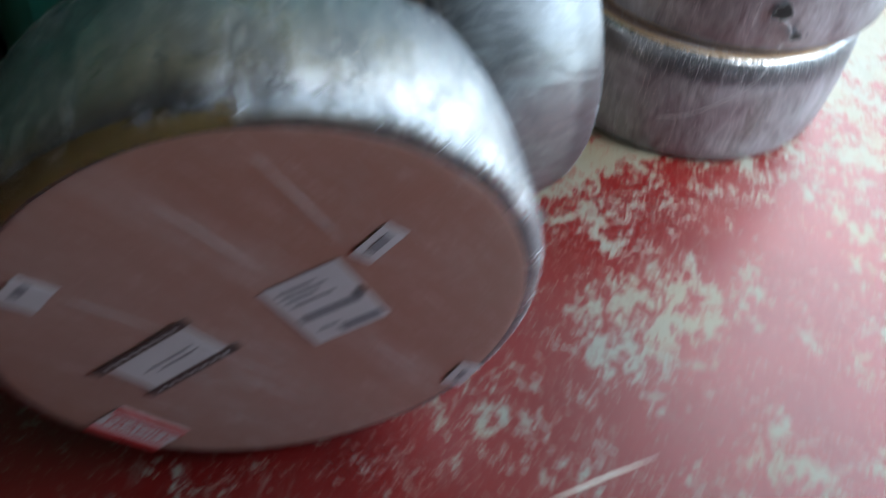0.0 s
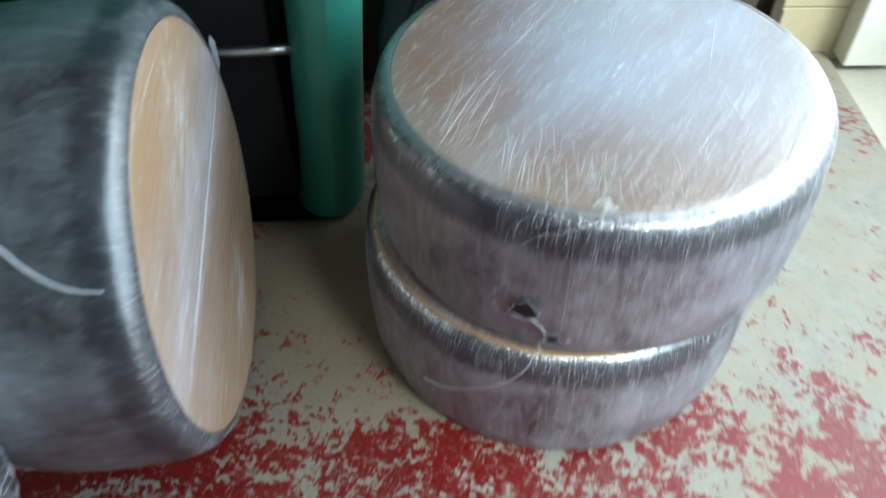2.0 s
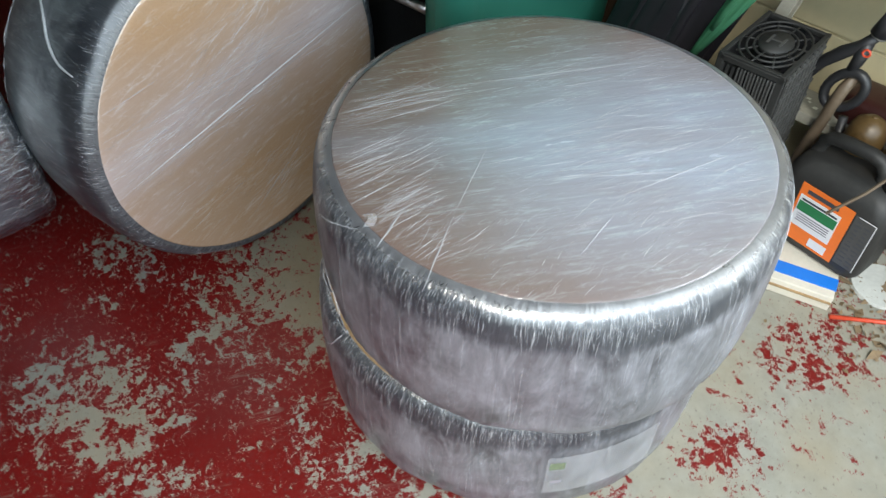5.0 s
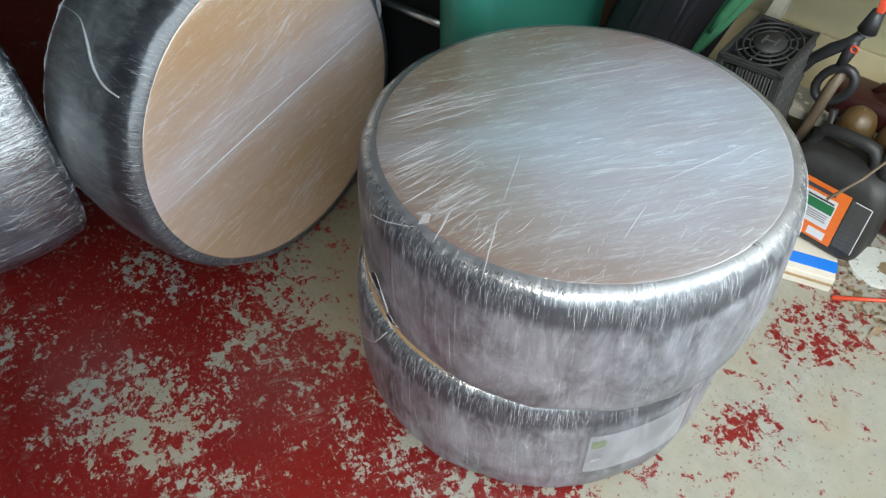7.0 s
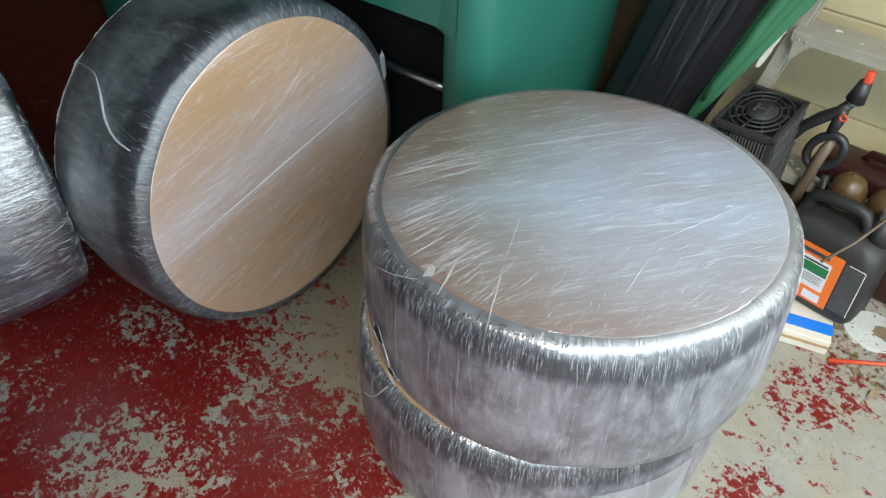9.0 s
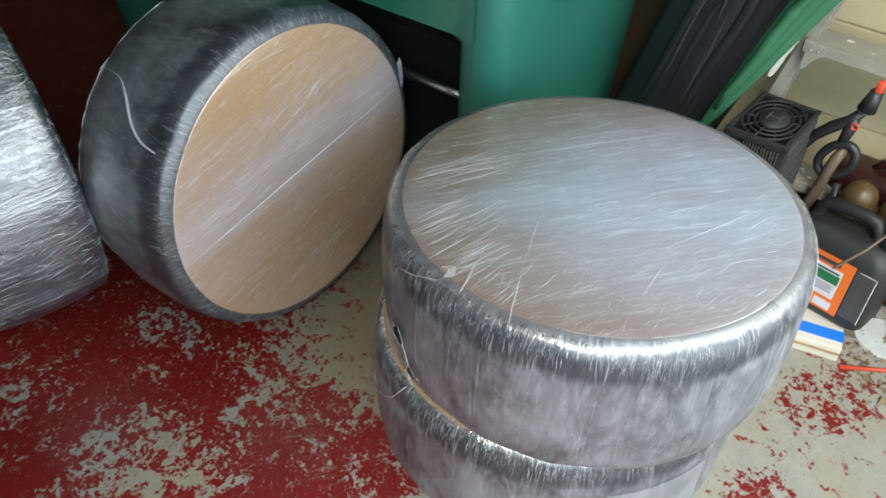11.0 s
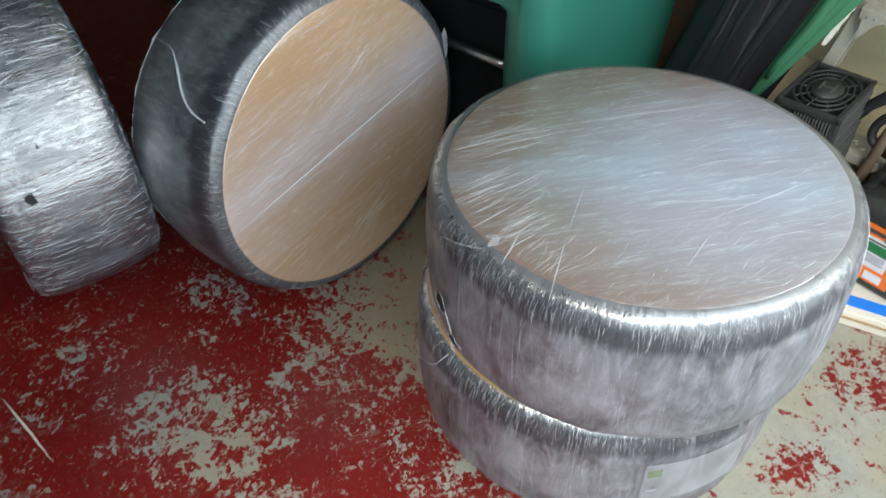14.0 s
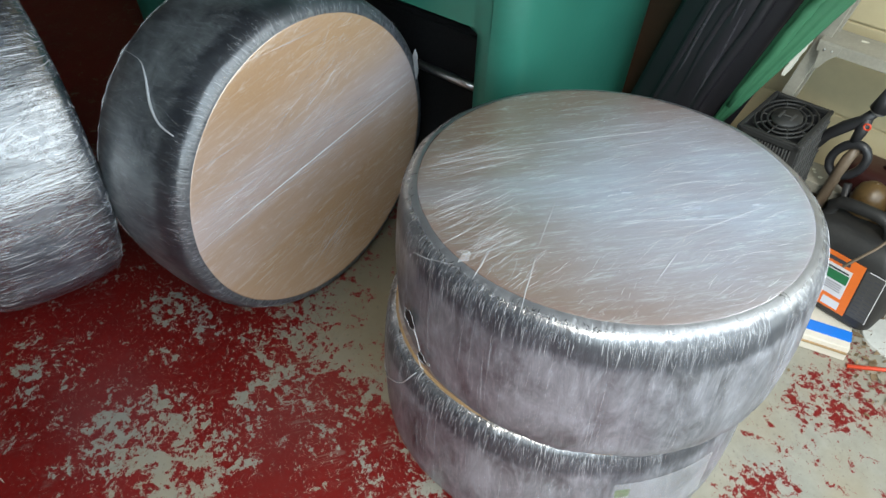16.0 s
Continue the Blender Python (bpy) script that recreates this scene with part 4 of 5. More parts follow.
rows = [[bm.verts.new(skin_point(wheel_a, t, radians(a), 0.0012)) for t in (0.030, 0.085, 0.135, 0.185)] for a in range(180, 241, 3)]
for p, q in zip(rows, rows[1:]):
    for i in range(3):
        bm.faces.new((p[i], p[i + 1], q[i + 1], q[i]))
part("sheen_strip", bm, M_WARM_SHEEN, wheel_a, "yellow reflection painted along the shoulder")
tear(wheel_a, radians(101.2), 0.057, 0.024, 0.020, 7)
tear(wheel_a, radians(114.6), 0.015, 0.007, 0.005, 8)
tear(wheel_a, radians(146), 0.077, 0.022, 0.008, 9)


def join_boxes(boxes, bevel=0.0):
    """One mesh out of (sx, sy, sz, at) boxes."""
    bm = bmesh.new()
    for sx, sy, sz, at in boxes:
        bmesh.ops.create_cube(bm, size=1.0, matrix=Matrix.Translation(at) @ Matrix.Diagonal((sx, sy, sz, 1)))
    if bevel:
        bmesh.ops.bevel(bm, geom=bm.edges[:], offset=bevel, segments=1, affect="EDGES")
    return bm


# ---- carts ----
def cart(m):
    root = empty("wheeled_cart", m, "green plastic wheeled rubbish cart with a steel lift bar", "rubbish cart", "green carts")
    bm = bmesh.new()
    zs = [0.015, 0.03, 0.10, 0.25, 0.40, 0.455, 0.480, 0.505, 0.53, 0.62, 0.75, 0.92]
    rings = []
    for z in zs:
        w, d, r = 0.640 + 0.15 * z, 0.50 + 0.14 * z, 0.055
        if z < 0.02:
            w, d = w - 0.02, d - 0.02
        y0 = -0.085 * z
        notch = 0.26 if z < 0.46 else (0.22 if z < 0.49 else (0.05 if z < 0.51 else 0.0))
        nw = w / 2 - 0.124
        turn = [(0.072, 0.0), (0.055, 0.004), (0.038, 0.012), (0.024, 0.026), (0.012, 0.045), (0.004, 0.072), (0.0, 0.105)]
        turn = [(dx, min(dy, notch)) for dx, dy in turn]
        half = [(nw + dx, dy) for dx, dy in turn] + [(nw - 0.004, notch * 0.92 + 0.08 * turn[-1][1]), (nw - 0.03, notch), (nw * 0.5, notch)]
        pts = [(-x, y0 + y) for x, y in half] + [(0.0, y0 + notch)] + [(x, y0 + y) for x, y in reversed(half)]
        for cx, cy, a0 in ((w / 2 - r, y0 + r, -90), (w / 2 - r, y0 + d - r, 0), (-w / 2 + r, y0 + d - r, 90), (-w / 2 + r, y0 + r, 180)):
            for i in range(10):
                a = radians(a0 + 10 * i)
                pts.append((cx + r * math.cos(a), cy + r * math.sin(a)))
        rings.append([bm.verts.new((x, y, z)) for x, y in pts])
    n = len(rings[0])
    for a, b in zip(rings, rings[1:]):
        for i in range(n):
            bm.faces.new((a[i], a[(i + 1) % n], b[(i + 1) % n], b[i]))
    bm.faces.new(rings[-1])
    bm.faces.new(list(reversed(rings[0])))
    bmesh.ops.recalc_face_normals(bm, faces=bm.faces[:])
    body = part("body", bm, M_GREEN, root, "moulded green body with a deep front recess")
    body.data.set_sharp_from_angle(angle=radians(38))
    part("lift_bar", tube([(-0.240 + 0.048 * i, 0.020, 0.374) for i in range(11)], 0.009, 12), M_STEEL, root, "bare steel lift bar")
    # added black sheet that stands for the deep shade in the recess
    part("recess_shade", join_boxes([(0.390, 0.012, 0.44, (0, 0.080, 0.225)), (0.390, 0.10, 0.012, (0, 0.13, 0.448))], 0.003), M_DARK, root, "black sheet for the shade inside the front recess", smooth=False)
    bm = box_bm(0.79, 0.70, 0.05, 0.02, (0, 0.24, 0.945), 3)
    part("lid", bm, M_GREEN, root, "green lid")
    bm = bmesh.new()
    bmesh.ops.create_uvsphere(bm, u_segments=24, v_segments=12, radius=0.05, matrix=Matrix.Translation((0.395, 0.16, 0.60)) @ Matrix.Diagonal((0.45, 1.1, 0.55, 1)))
    part("boss", bm, M_GREEN, root, "moulded boss on the side")
    return root


cart_a = cart(pose(0.025, 1.424, 0, 0, 0, 31.5))
copy_thing(cart_a, pose(-0.750, 1.059, 0, 0, 0, 27))


# ---- things along the side wall ----
def g_pose(s, d, z=0.0, turn=0.0, rx=0.0, ry=0.0):
    """Pose in the garage: local x points out of the opening, local y to the side wall."""
    return Matrix.Translation(gp(s, d, z)) @ pose(0, 0, 0, 0, 0, ROT) @ pose(0, 0, 0, rx, ry, turn)


# black box with a round fan grille on top
def grille_box():
    root = empty("fan_heater", Matrix.Translation((0.481, 2.093, 0)) @ pose(0, 0, 0, 0, 0, 30), "dusty black plastic fan heater with grille openings", "fan heater")
    w, d, h, t = 0.112, 0.170, 0.37, 0.006
    part("shell", join_boxes([(t, d, h, (-w / 2, 0, h / 2)), (w, t, h, (0, d / 2, h / 2)), (w - 0.002, d - 0.002, 0.006, (0, 0, 0.003)), (0.05, d - 0.01, 0.30, (-0.02, 0, 0.16))], 0.001), M_DARK, root, smooth=False)
    front = part("front_panel", join_boxes([(w + t, t, 0.010, (0, -d / 2, h - 0.005)), (w + t, t, 0.020, (0, -d / 2, 0.010)), (0.012, t, h, (-w / 2 + 0.003, -d / 2, h / 2)), (0.012, t, h, (w / 2 - 0.003, -d / 2, h / 2))], 0.001), M_SLAT, root, smooth=False)
    for i in range(11):
        part("slat", box_bm(0.0048, 0.004, h - 0.03, 0, (-0.046 + 0.0092 * i, -d / 2, h / 2)), M_SLAT, front, smooth=False)
    for i in range(4):
        part("cross_bar", box_bm(w, 0.003, 0.005, 0, (0, -d / 2 - 0.001, 0.06 + 0.085 * i)), M_SLAT, front, smooth=False)
    part("plate", box_bm(0.076, 0.001, 0.090, 0, (0.016, -d / 2 + 0.0060, 0.300)), M_DARK, front, "dark opening behind the slats", smooth=False)
    for i in range(12):
        part("metal_fin", box_bm(0.0020, 0.003, 0.092, 0, (-0.018 + 0.0058 * i, -d / 2 - 0.0020, 0.312)), M_FIN, front, "thin bright metal fin", smooth=False)
    side = empty_part("side_grille", root)
    for i in range(10):
        part("slat", box_bm(0.004, 0.0045, h - 0.02, 0, (w / 2, -d / 2 + 0.012 + i * (d - 0.02) / 9, h / 2)), M_GREY_PLASTIC, side, smooth=False)
    for i in range(11):
        part("cross_bar", box_bm(0.003, d, 0.0045, 0, (w / 2 + 0.001, 0, 0.02 + i * 0.033)), M_GREY_PLASTIC, side, smooth=False)
    top = part("top_frame", join_boxes([(0.008, d + t, 0.008, (-w / 2 + 0.002, 0, h)), (0.008, d + t, 0.008, (w / 2 - 0.002, 0, h)), (w - 0.0125, 0.008, 0.008, (0, -d / 2 + 0.002, h)), (w - 0.0125, 0.008, 0.008, (0, d / 2 - 0.002, h))], 0.001), M_DUSTY, root, smooth=False)
    for r in (1.0, 0.80, 0.60):
        pts = [(0.054 * r * math.cos(2 * math.pi * i / 40), 0.080 * r * math.sin(2 * math.pi * i / 40), h + 0.001) for i in range(40)]
        part("grille_ring", tube(pts, 0.0022, 6, True), M_SLAT, top)
    for i in range(10):
        a = 2 * math.pi * i / 10 + 0.2
        part("spoke", rod_bm((0.020 * math.cos(a), 0.027 * math.sin(a), h + 0.001), (0.060 * math.cos(a), 0.082 * math.sin(a), h), 0.0018, 6), M_SLAT, top)
    bm = bmesh.new()
    bmesh.ops.create_cone(bm, cap_ends=True, segments=36, radius1=0.029, radius2=0.027, depth=0.008, matrix=Matrix.Translation((0, 0, h + 0.002)) @ Matrix.Diagonal((1, 1.3, 1, 1)))
    hub = part("hub", bm, M_DUSTY, top, "round hub with three raised bars")
    for sx, sy, at in ((0.018, 0.004, (0, 0, h + 0.0065)), (0.004, 0.030, (-0.011, 0, h + 0.0065)), (0.004, 0.030, (0.011, 0, h + 0.0065))):
        part("raised_bar", box_bm(sx, sy, 0.002, 0, at), M_GREY_PLASTIC, hub, smooth=False)
    for i in range(6):
        a = 2 * math.pi * i / 6
        part("fan_blade", box_bm(0.020, 0.045, 0.002, 0, (0.034 * math.cos(a), 0.046 * math.sin(a), h - 0.03)), M_DARK, root, smooth=False)
    return root


def empty_part(name, parent):
    """A thin carrier bar that holds alike pieces."""
    return part(name, box_bm(0.004, 0.004, 0.36, 0, (0.058, -0.078, 0.185)), M_DUSTY, parent, smooth=False)


grille_box()


# jug on a flat carton
def jug():
    root = empty("weedkiller_jug", Matrix.Translation((0.662, 2.189, 0.036)) @ pose(0, 0, 0, 0, 0, 21), "black plastic jug with an orange and white label", "jug")
    bm = bmesh.new()
    rows = []
    for z, w, d in ((0.0, 0.17, 0.085), (0.006, 0.186, 0.098), (0.02, 0.192, 0.104), (0.13, 0.192, 0.104), (0.155, 0.188, 0.100), (0.170, 0.176, 0.088), (0.181, 0.15, 0.07), (0.186, 0.10, 0.05)):
        r = min(0.026, d / 2.2)
        row = []
        for cx, cy, a0 in ((w / 2 - r, d / 2 - r, 0), (-w / 2 + r, d / 2 - r, 90), (-w / 2 + r, -d / 2 + r, 180), (w / 2 - r, -d / 2 + r, 270)):
            for i in range(6):
                a = radians(a0 + 18 * i)
                row.append(bm.verts.new((cx + r * math.cos(a), cy + r * math.sin(a), z)))
        rows.append(row)
    n = len(rows[0])
    for a, b in zip(rows, rows[1:]):
        for i in range(n):
            bm.faces.new((a[i], a[(i + 1) % n], b[(i + 1) % n], b[i]))
    bm.faces.new(rows[-1])
    bm.faces.new(list(reversed(rows[0])))
    bmesh.ops.recalc_face_normals(bm, faces=bm.faces[:])
    part("body", bm, M_DUSTED, root)
    pts = [(-0.074, 0, 0.150), (-0.0735, 0, 0.180), (-0.070, 0, 0.200), (-0.058, 0, 0.213), (-0.030, 0, 0.218), (0.012, 0, 0.221), (0.032, 0, 0.217), (0.043, 0, 0.202), (0.046, 0, 0.180), (0.046, 0, 0.160)]
    part("handle", tube(pts, 0.0125, 12), M_DUSTED, root, "moulded carrying handle grey with dust")
    bm = bmesh.new()
    bmesh.ops.create_cone(bm, cap_ends=True, segments=24, radius1=0.020, radius2=0.017, depth=0.05, matrix=Matrix.Translation((0.066, 0, 0.200)))
    neck = part("neck", bm, M_DUSTED, root)
    part("cap", box_bm(0.026, 0.020, 0.024, 0.004, (0.066, 0, 0.236)), M_STEEL, neck, "shiny metal cap")
    f = -0.0525
    lab = part("label", box_bm(0.100, 0.0008, 0.125, 0, (-0.004, f, 0.083)), M_ORANGE, root, "orange label with a white panel", smooth=False)
    part("white_panel", box_bm(0.078, 0.0008, 0.068, 0, (-0.010, f - 0.0006, 0.087)), M_PAPER, lab, smooth=False)
    part("green_band", box_bm(0.074, 0.0008, 0.021, 0, (-0.010, f - 0.0012, 0.098)), M_LABEL_GREEN, lab, smooth=False)
    for z, w, h in ((0.132, 0.06, 0.008), (0.113, 0.068, 0.004), (0.081, 0.064, 0.002), (0.076, 0.064, 0.002), (0.071, 0.060, 0.002), (0.066, 0.064, 0.002)):
        part("print_bar", box_bm(w, 0.0006, h, 0, (-0.010, f - 0.0012, z)), M_INK if h > 0.003 else M_GREY_INK, lab, smooth=False)
    part("edge_line", box_bm(0.030, 0.0006, 0.0014, 0, (0.070, f - 0.0004, 0.141)), M_PAPER, lab, smooth=False)
    part("barcode", box_bm(0.034, 0.0008, 0.018, 0, (0.014, f - 0.0006, 0.035)), M_PAPER, lab, smooth=False)
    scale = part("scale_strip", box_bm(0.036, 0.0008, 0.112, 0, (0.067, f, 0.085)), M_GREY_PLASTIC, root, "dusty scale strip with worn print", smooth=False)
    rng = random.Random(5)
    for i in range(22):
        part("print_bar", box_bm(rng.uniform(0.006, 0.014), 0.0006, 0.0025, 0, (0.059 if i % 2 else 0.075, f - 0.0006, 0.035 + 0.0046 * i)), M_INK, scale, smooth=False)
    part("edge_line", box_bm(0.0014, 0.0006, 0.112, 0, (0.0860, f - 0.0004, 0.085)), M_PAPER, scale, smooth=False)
    return root


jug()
bm = box_bm(0.16, 0.20, 0.034, 0.002)
carton = empty("flat_carton", Matrix.Translation((0.658, 2.146, 0.017)) @ pose(0, 0, 0, 0, 0, 45), "flat white carton with a strip of blue tape", "carton")
part("box", bm, M_CARTON, carton, smooth=False)
part("tape", box_bm(0.162, 0.030, 0.0012, 0, (0.0, -0.066, 0.0176)), M_BLUE, carton, "bright blue tape", smooth=False)
part("flap", box_bm(0.158, 0.004, 0.003, 0, (0.0, -0.102, 0.004)), M_CARD_EDGE, carton, "brown board edge", smooth=False)

wand = mesh_ob("spray_wand", tube([gp(0.47, 0.375, 0.236), gp(0.44, 0.33, 0.270), gp(0.412, 0.31, 0.330), gp(0.40, 0.305, 0.345)], 0.0026, 8), M_STRAP)
tagged(wand, "thin pale plastic spray wand resting on a jug", "spray wand")

pole = mesh_ob("wooden_pole", rod_bm(gp(0.40, 0.15, 0.005), gp(0.405, 0.015, 1.10), 0.007, 10), M_STRAP)
tagged(pole, "thin brown wooden pole leaning on the wall", "pole")

# amber bottles with a dark red can behind
def bottle(m):
    root = empty("oil_bottle", m, "amber plastic bottle of oil with rounded shoulders", "bottle", "oil bottles")
    bm = bmesh.new()
    prof = [(0.0, 0.0), (0.028, 0.0), (0.034, 0.008), (0.035, 0.05), (0.035, 0.215), (0.0345, 0.238), (0.032, 0.257), (0.026, 0.272), (0.014, 0.281), (0.004, 0.284)]
    rows = [[bm.verts.new((max(r, 0.0005) * math.cos(2 * math.pi * i / 28), max(r, 0.0005) * math.sin(2 * math.pi * i / 28), z)) for i in range(28)] for r, z in prof]
    for a, b in zip(rows, rows[1:]):
        for i in range(28):
            bm.faces.new((a[i], a[(i + 1) % 28], b[(i + 1) % 28], b[i]))
    bm.faces.new(rows[-1])
    bmesh.ops.recalc_face_normals(bm, faces=bm.faces[:])
    part("body", bm, M_AMBER, root)
    bm = bmesh.new()
    bmesh.ops.create_cone(bm, cap_ends=True, segments=20, radius1=0.0045, radius2=0.004, depth=0.002, matrix=Matrix.Translation((0, 0, 0.2842)))
    part("stopper", bm, M_AMBER, root)
    return root


b1 = bottle(g_pose(0.512, 0.155))
copy_thing(b1, g_pose(0.440, 0.160, 0, 40))
can = empty("fuel_can", g_pose(0.435, 0.062), "dark red plastic fuel can against the wall", "fuel can")
part("body", box_bm(0.315, 0.095, 0.270, 0.022, (0, 0, 0.135), 4), M_OXBLOOD, can)
part("handle", tube([(-0.09, 0, 0.262), (-0.08, 0, 0.282), (0.01, 0, 0.286), (0.03, 0, 0.264)], 0.009, 10), M_OXBLOOD, can)

# black hand tool with a loop grip and red tip
tool = empty("hand_tool", g_pose(0.60, 0.135), "black long-handled tool with a loop grip and red tip", "hand tool")
part("shaft", tube([(-0.12, 0.02, 0.02), (-0.085, 0.01, 0.22), (-0.035, 0, 0.326), (-0.008, 0, 0.358), (0.016, 0, 0.381), (0.033, 0, 0.408)], [0.011, 0.011, 0.011, 0.0120, 0.0105, 0.009], 12), M_BLACK, tool)
part("arm", tube([(0.024, 0, 0.392), (0.022, -0.004, 0.365), (0.018, -0.008, 0.338)], [0.009, 0.0115, 0.009], 12), M_BLACK, tool)
part("collar", rod_bm((0.033, 0, 0.406), (0.0345, 0, 0.412), 0.0135, 16), M_GALV, tool, "dull steel collar")
part("head", rod_bm((0.0345, 0, 0.411), (0.040, 0, 0.450), 0.0175, 18, 0.0110), M_BLACK, tool)
part("tip", box_bm(0.013, 0.013, 0.022, 0.002, (0.042, 0, 0.460)), M_ORANGE_RED, tool, "square red tip")
part("ring", tube([(0.030 + 0.006 * math.cos(2 * math.pi * i / 16), -0.0125, 0.378 + 0.006 * math.sin(2 * math.pi * i / 16)) for i in range(16)], 0.0018, 8, True), M_ORANGE_RED, tool, "small orange ring")
loop = [(0.022 + 0.029 * math.cos(2 * math.pi * i / 24) + 0.010 * math.sin(2 * math.pi * i / 24), -0.010, 0.300 + 0.038 * math.sin(2 * math.pi * i / 24)) for i in range(24)]
part("loop_grip", tube(loop, 0.0088, 10, True), M_BLACK, tool)
part("brace", tube([(0.040, -0.012, 0.255), (0.060, -0.03, 0.15), (0.070, -0.04, 0.0)], 0.008, 10), M_BLACK, tool)
hose = mesh_ob("rubber_hose", tube([gp(0.560, 0.120, 0.318), gp(0.572, 0.140, 0.326), gp(0.579, 0.148, 0.305), gp(0.584, 0.150, 0.275), gp(0.589, 0.152, 0.232), gp(0.597, 0.155, 0.180), gp(0.606, 0.160, 0.10), gp(0.612, 0.165, 0.006)], [0.008, 0.0105, 0.011, 0.0108, 0.0105, 0.0105, 0.0105, 0.0105], 12), M_STRAP)
tagged(hose, "dusty brown rubber hose running through a tool's grip", "hose")


# step ladder leaning along the wall
ladder = empty("step_ladder", g_pose(0.822, 0.09), "dull aluminium step ladder leaning on the cream wall", "ladder")
for x0 in (0.0, 0.385):
    bm = join_boxes([(0.024, 0.006, 1.30, (0, 0.018, 0.65)), (0.024, 0.006, 1.30, (0, -0.018, 0.65)), (0.005, 0.032, 1.30, (0.010 if x0 else -0.010, 0, 0.65))], 0.001)
    bmesh.ops.transform(bm, matrix=Matrix.Translation((x0, 0, 0)) @ Matrix.Rotation(math.atan(0.225), 4, "Y"), verts=bm.verts[:])
    part("rail", bm, M_ALU, ladder, smooth=False)
for z in (0.197, 0.477, 0.757, 1.037):
    bm = join_boxes([(0.375, 0.075, 0.004, (0.192, -0.005, 0.02)), (0.375, 0.004, 0.022, (0.192, -0.042, 0.011)), (0.375, 0.004, 0.03, (0.192, 0.032, 0.006))], 0.001)
    bmesh.ops.transform(bm, matrix=Matrix.Translation((0.225 * z, 0, z)), verts=bm.verts[:])
    tread = part("tread", bm, M_ALU, ladder, "grey step with scuffed top", smooth=False)
    for x, sg in ((0.012, 1), (0.372, -1)):
        bm = bmesh.new()
        outline = [(0, 0.018), (0.036, 0.018), (0.033, 0.003), (0.020, -0.010), (0.006, -0.032), (0, -0.036)]
        front = [bm.verts.new((x + sg * px + 0.225 * z, -0.0455, z + pz)) for px, pz in outline]
        back = [bm.verts.new((x + sg * px + 0.225 * z, -0.0425, z + pz)) for px, pz in outline]
        bm.faces.new(front)
        bm.faces.new(list(reversed(back)))
        for i in range(6):
            bm.faces.new((front[i], back[i], back[(i + 1) % 6], front[(i + 1) % 6]))
        bmesh.ops.recalc_face_normals(bm, faces=bm.faces[:])
        gusset = part("gusset", bm, M_ALU, tread, smooth=False)
    for px, pz in ((0.020, 0.008), (0.034, 0.008), (0.350, 0.008), (0.364, 0.008)):
        part("rivet", rod_bm((px + 0.225 * z, -0.046, z + pz), (px + 0.225 * z, -0.0485, z + pz), 0.0022, 8), M_GALV, tread)
    rng = random.Random(int(z * 100))
    for _ in range(9):
        r, c = rng.uniform(0.003, 0.010), (rng.uniform(0.05, 0.33) + 0.225 * z, rng.uniform(-0.035, 0.02))
        bm = bmesh.new()
        ring = [bm.verts.new((c[0] + r * rng.uniform(0.6, 1.2) * math.cos(a), c[1] + r * rng.uniform(0.5, 1.0) * math.sin(a), z + 0.0225)) for a in (2 * math.pi * i / 9 for i in range(9))]
        bm.faces.new(ring)
        part("paint_drop", bm, M_WHITE, tread, smooth=False)


# black bag and green tarpaulin leaning beside the ladder
def bundle(name, foot, head, r0, r1, material, label, category, seed, flat=0.7):
    foot, head = Vector(foot), Vector(head)
    ax = (head - foot).normalized()
    x = ax.cross(Vector((WX, WY, 0))).normalized()
    y = ax.cross(x)
    bm = bmesh.new()
    rows = []
    n = 72
    for i in range(26):
        q = i / 25
        r = r0 + (r1 - r0) * q
        r *= 0.75 + 0.25 * min(1, q * 12)
        row = []
        for j in range(n):
            a = 2 * math.pi * j / n
            k = 1 + 0.16 * noise.noise((math.cos(a) * 2.2, math.sin(a) * 2.2, q * 1.6 + seed)) + 0.09 * noise.noise((math.cos(a) * 6, math.sin(a) * 6, q * 2.2 + seed)) + 0.03 * noise.noise((math.cos(a) * 16, math.sin(a) * 16, q * 7))
            row.append(bm.verts.new(foot.lerp(head, q) + x * r * k * math.cos(a) + y * r * k * flat * math.sin(a)))
        rows.append(row)
    for a, b in zip(rows, rows[1:]):
        for j in range(n):
            bm.faces.new((a[j], a[(j + 1) % n], b[(j + 1) % n], b[j]))
    bm.faces.new(rows[-1])
    bm.faces.new(list(reversed(rows[0])))
    bmesh.ops.recalc_face_normals(bm, faces=bm.faces[:])
    return tagged(mesh_ob(name, bm, material), label, category)


def fold(parent, foot, head, r0, r1, ang, wobble, thick, material, flat=0.7, q0=0.0, q1=1.0):
    """A raised fold that runs along a bundle."""
    foot, head = Vector(foot), Vector(head)
    ax = (head - foot).normalized()
    x = ax.cross(Vector((WX, WY, 0))).normalized()
    y = ax.cross(x)
    pts, rad = [], []
    for i in range(15):
        q = q0 + (q1 - q0) * i / 14
        r = (r0 + (r1 - r0) * q) * 0.90
        a = radians(ang) + wobble * noise.noise((q * 4, ang, 1.0))
        pts.append(foot.lerp(head, q) + x * r * math.cos(a) + y * r * flat * math.sin(a))
        rad.append(thick * (0.35 + 0.65 * math.sin(math.pi * (i + 0.5) / 15)))
    return part("fold", tube(pts, rad, 10), material, parent)


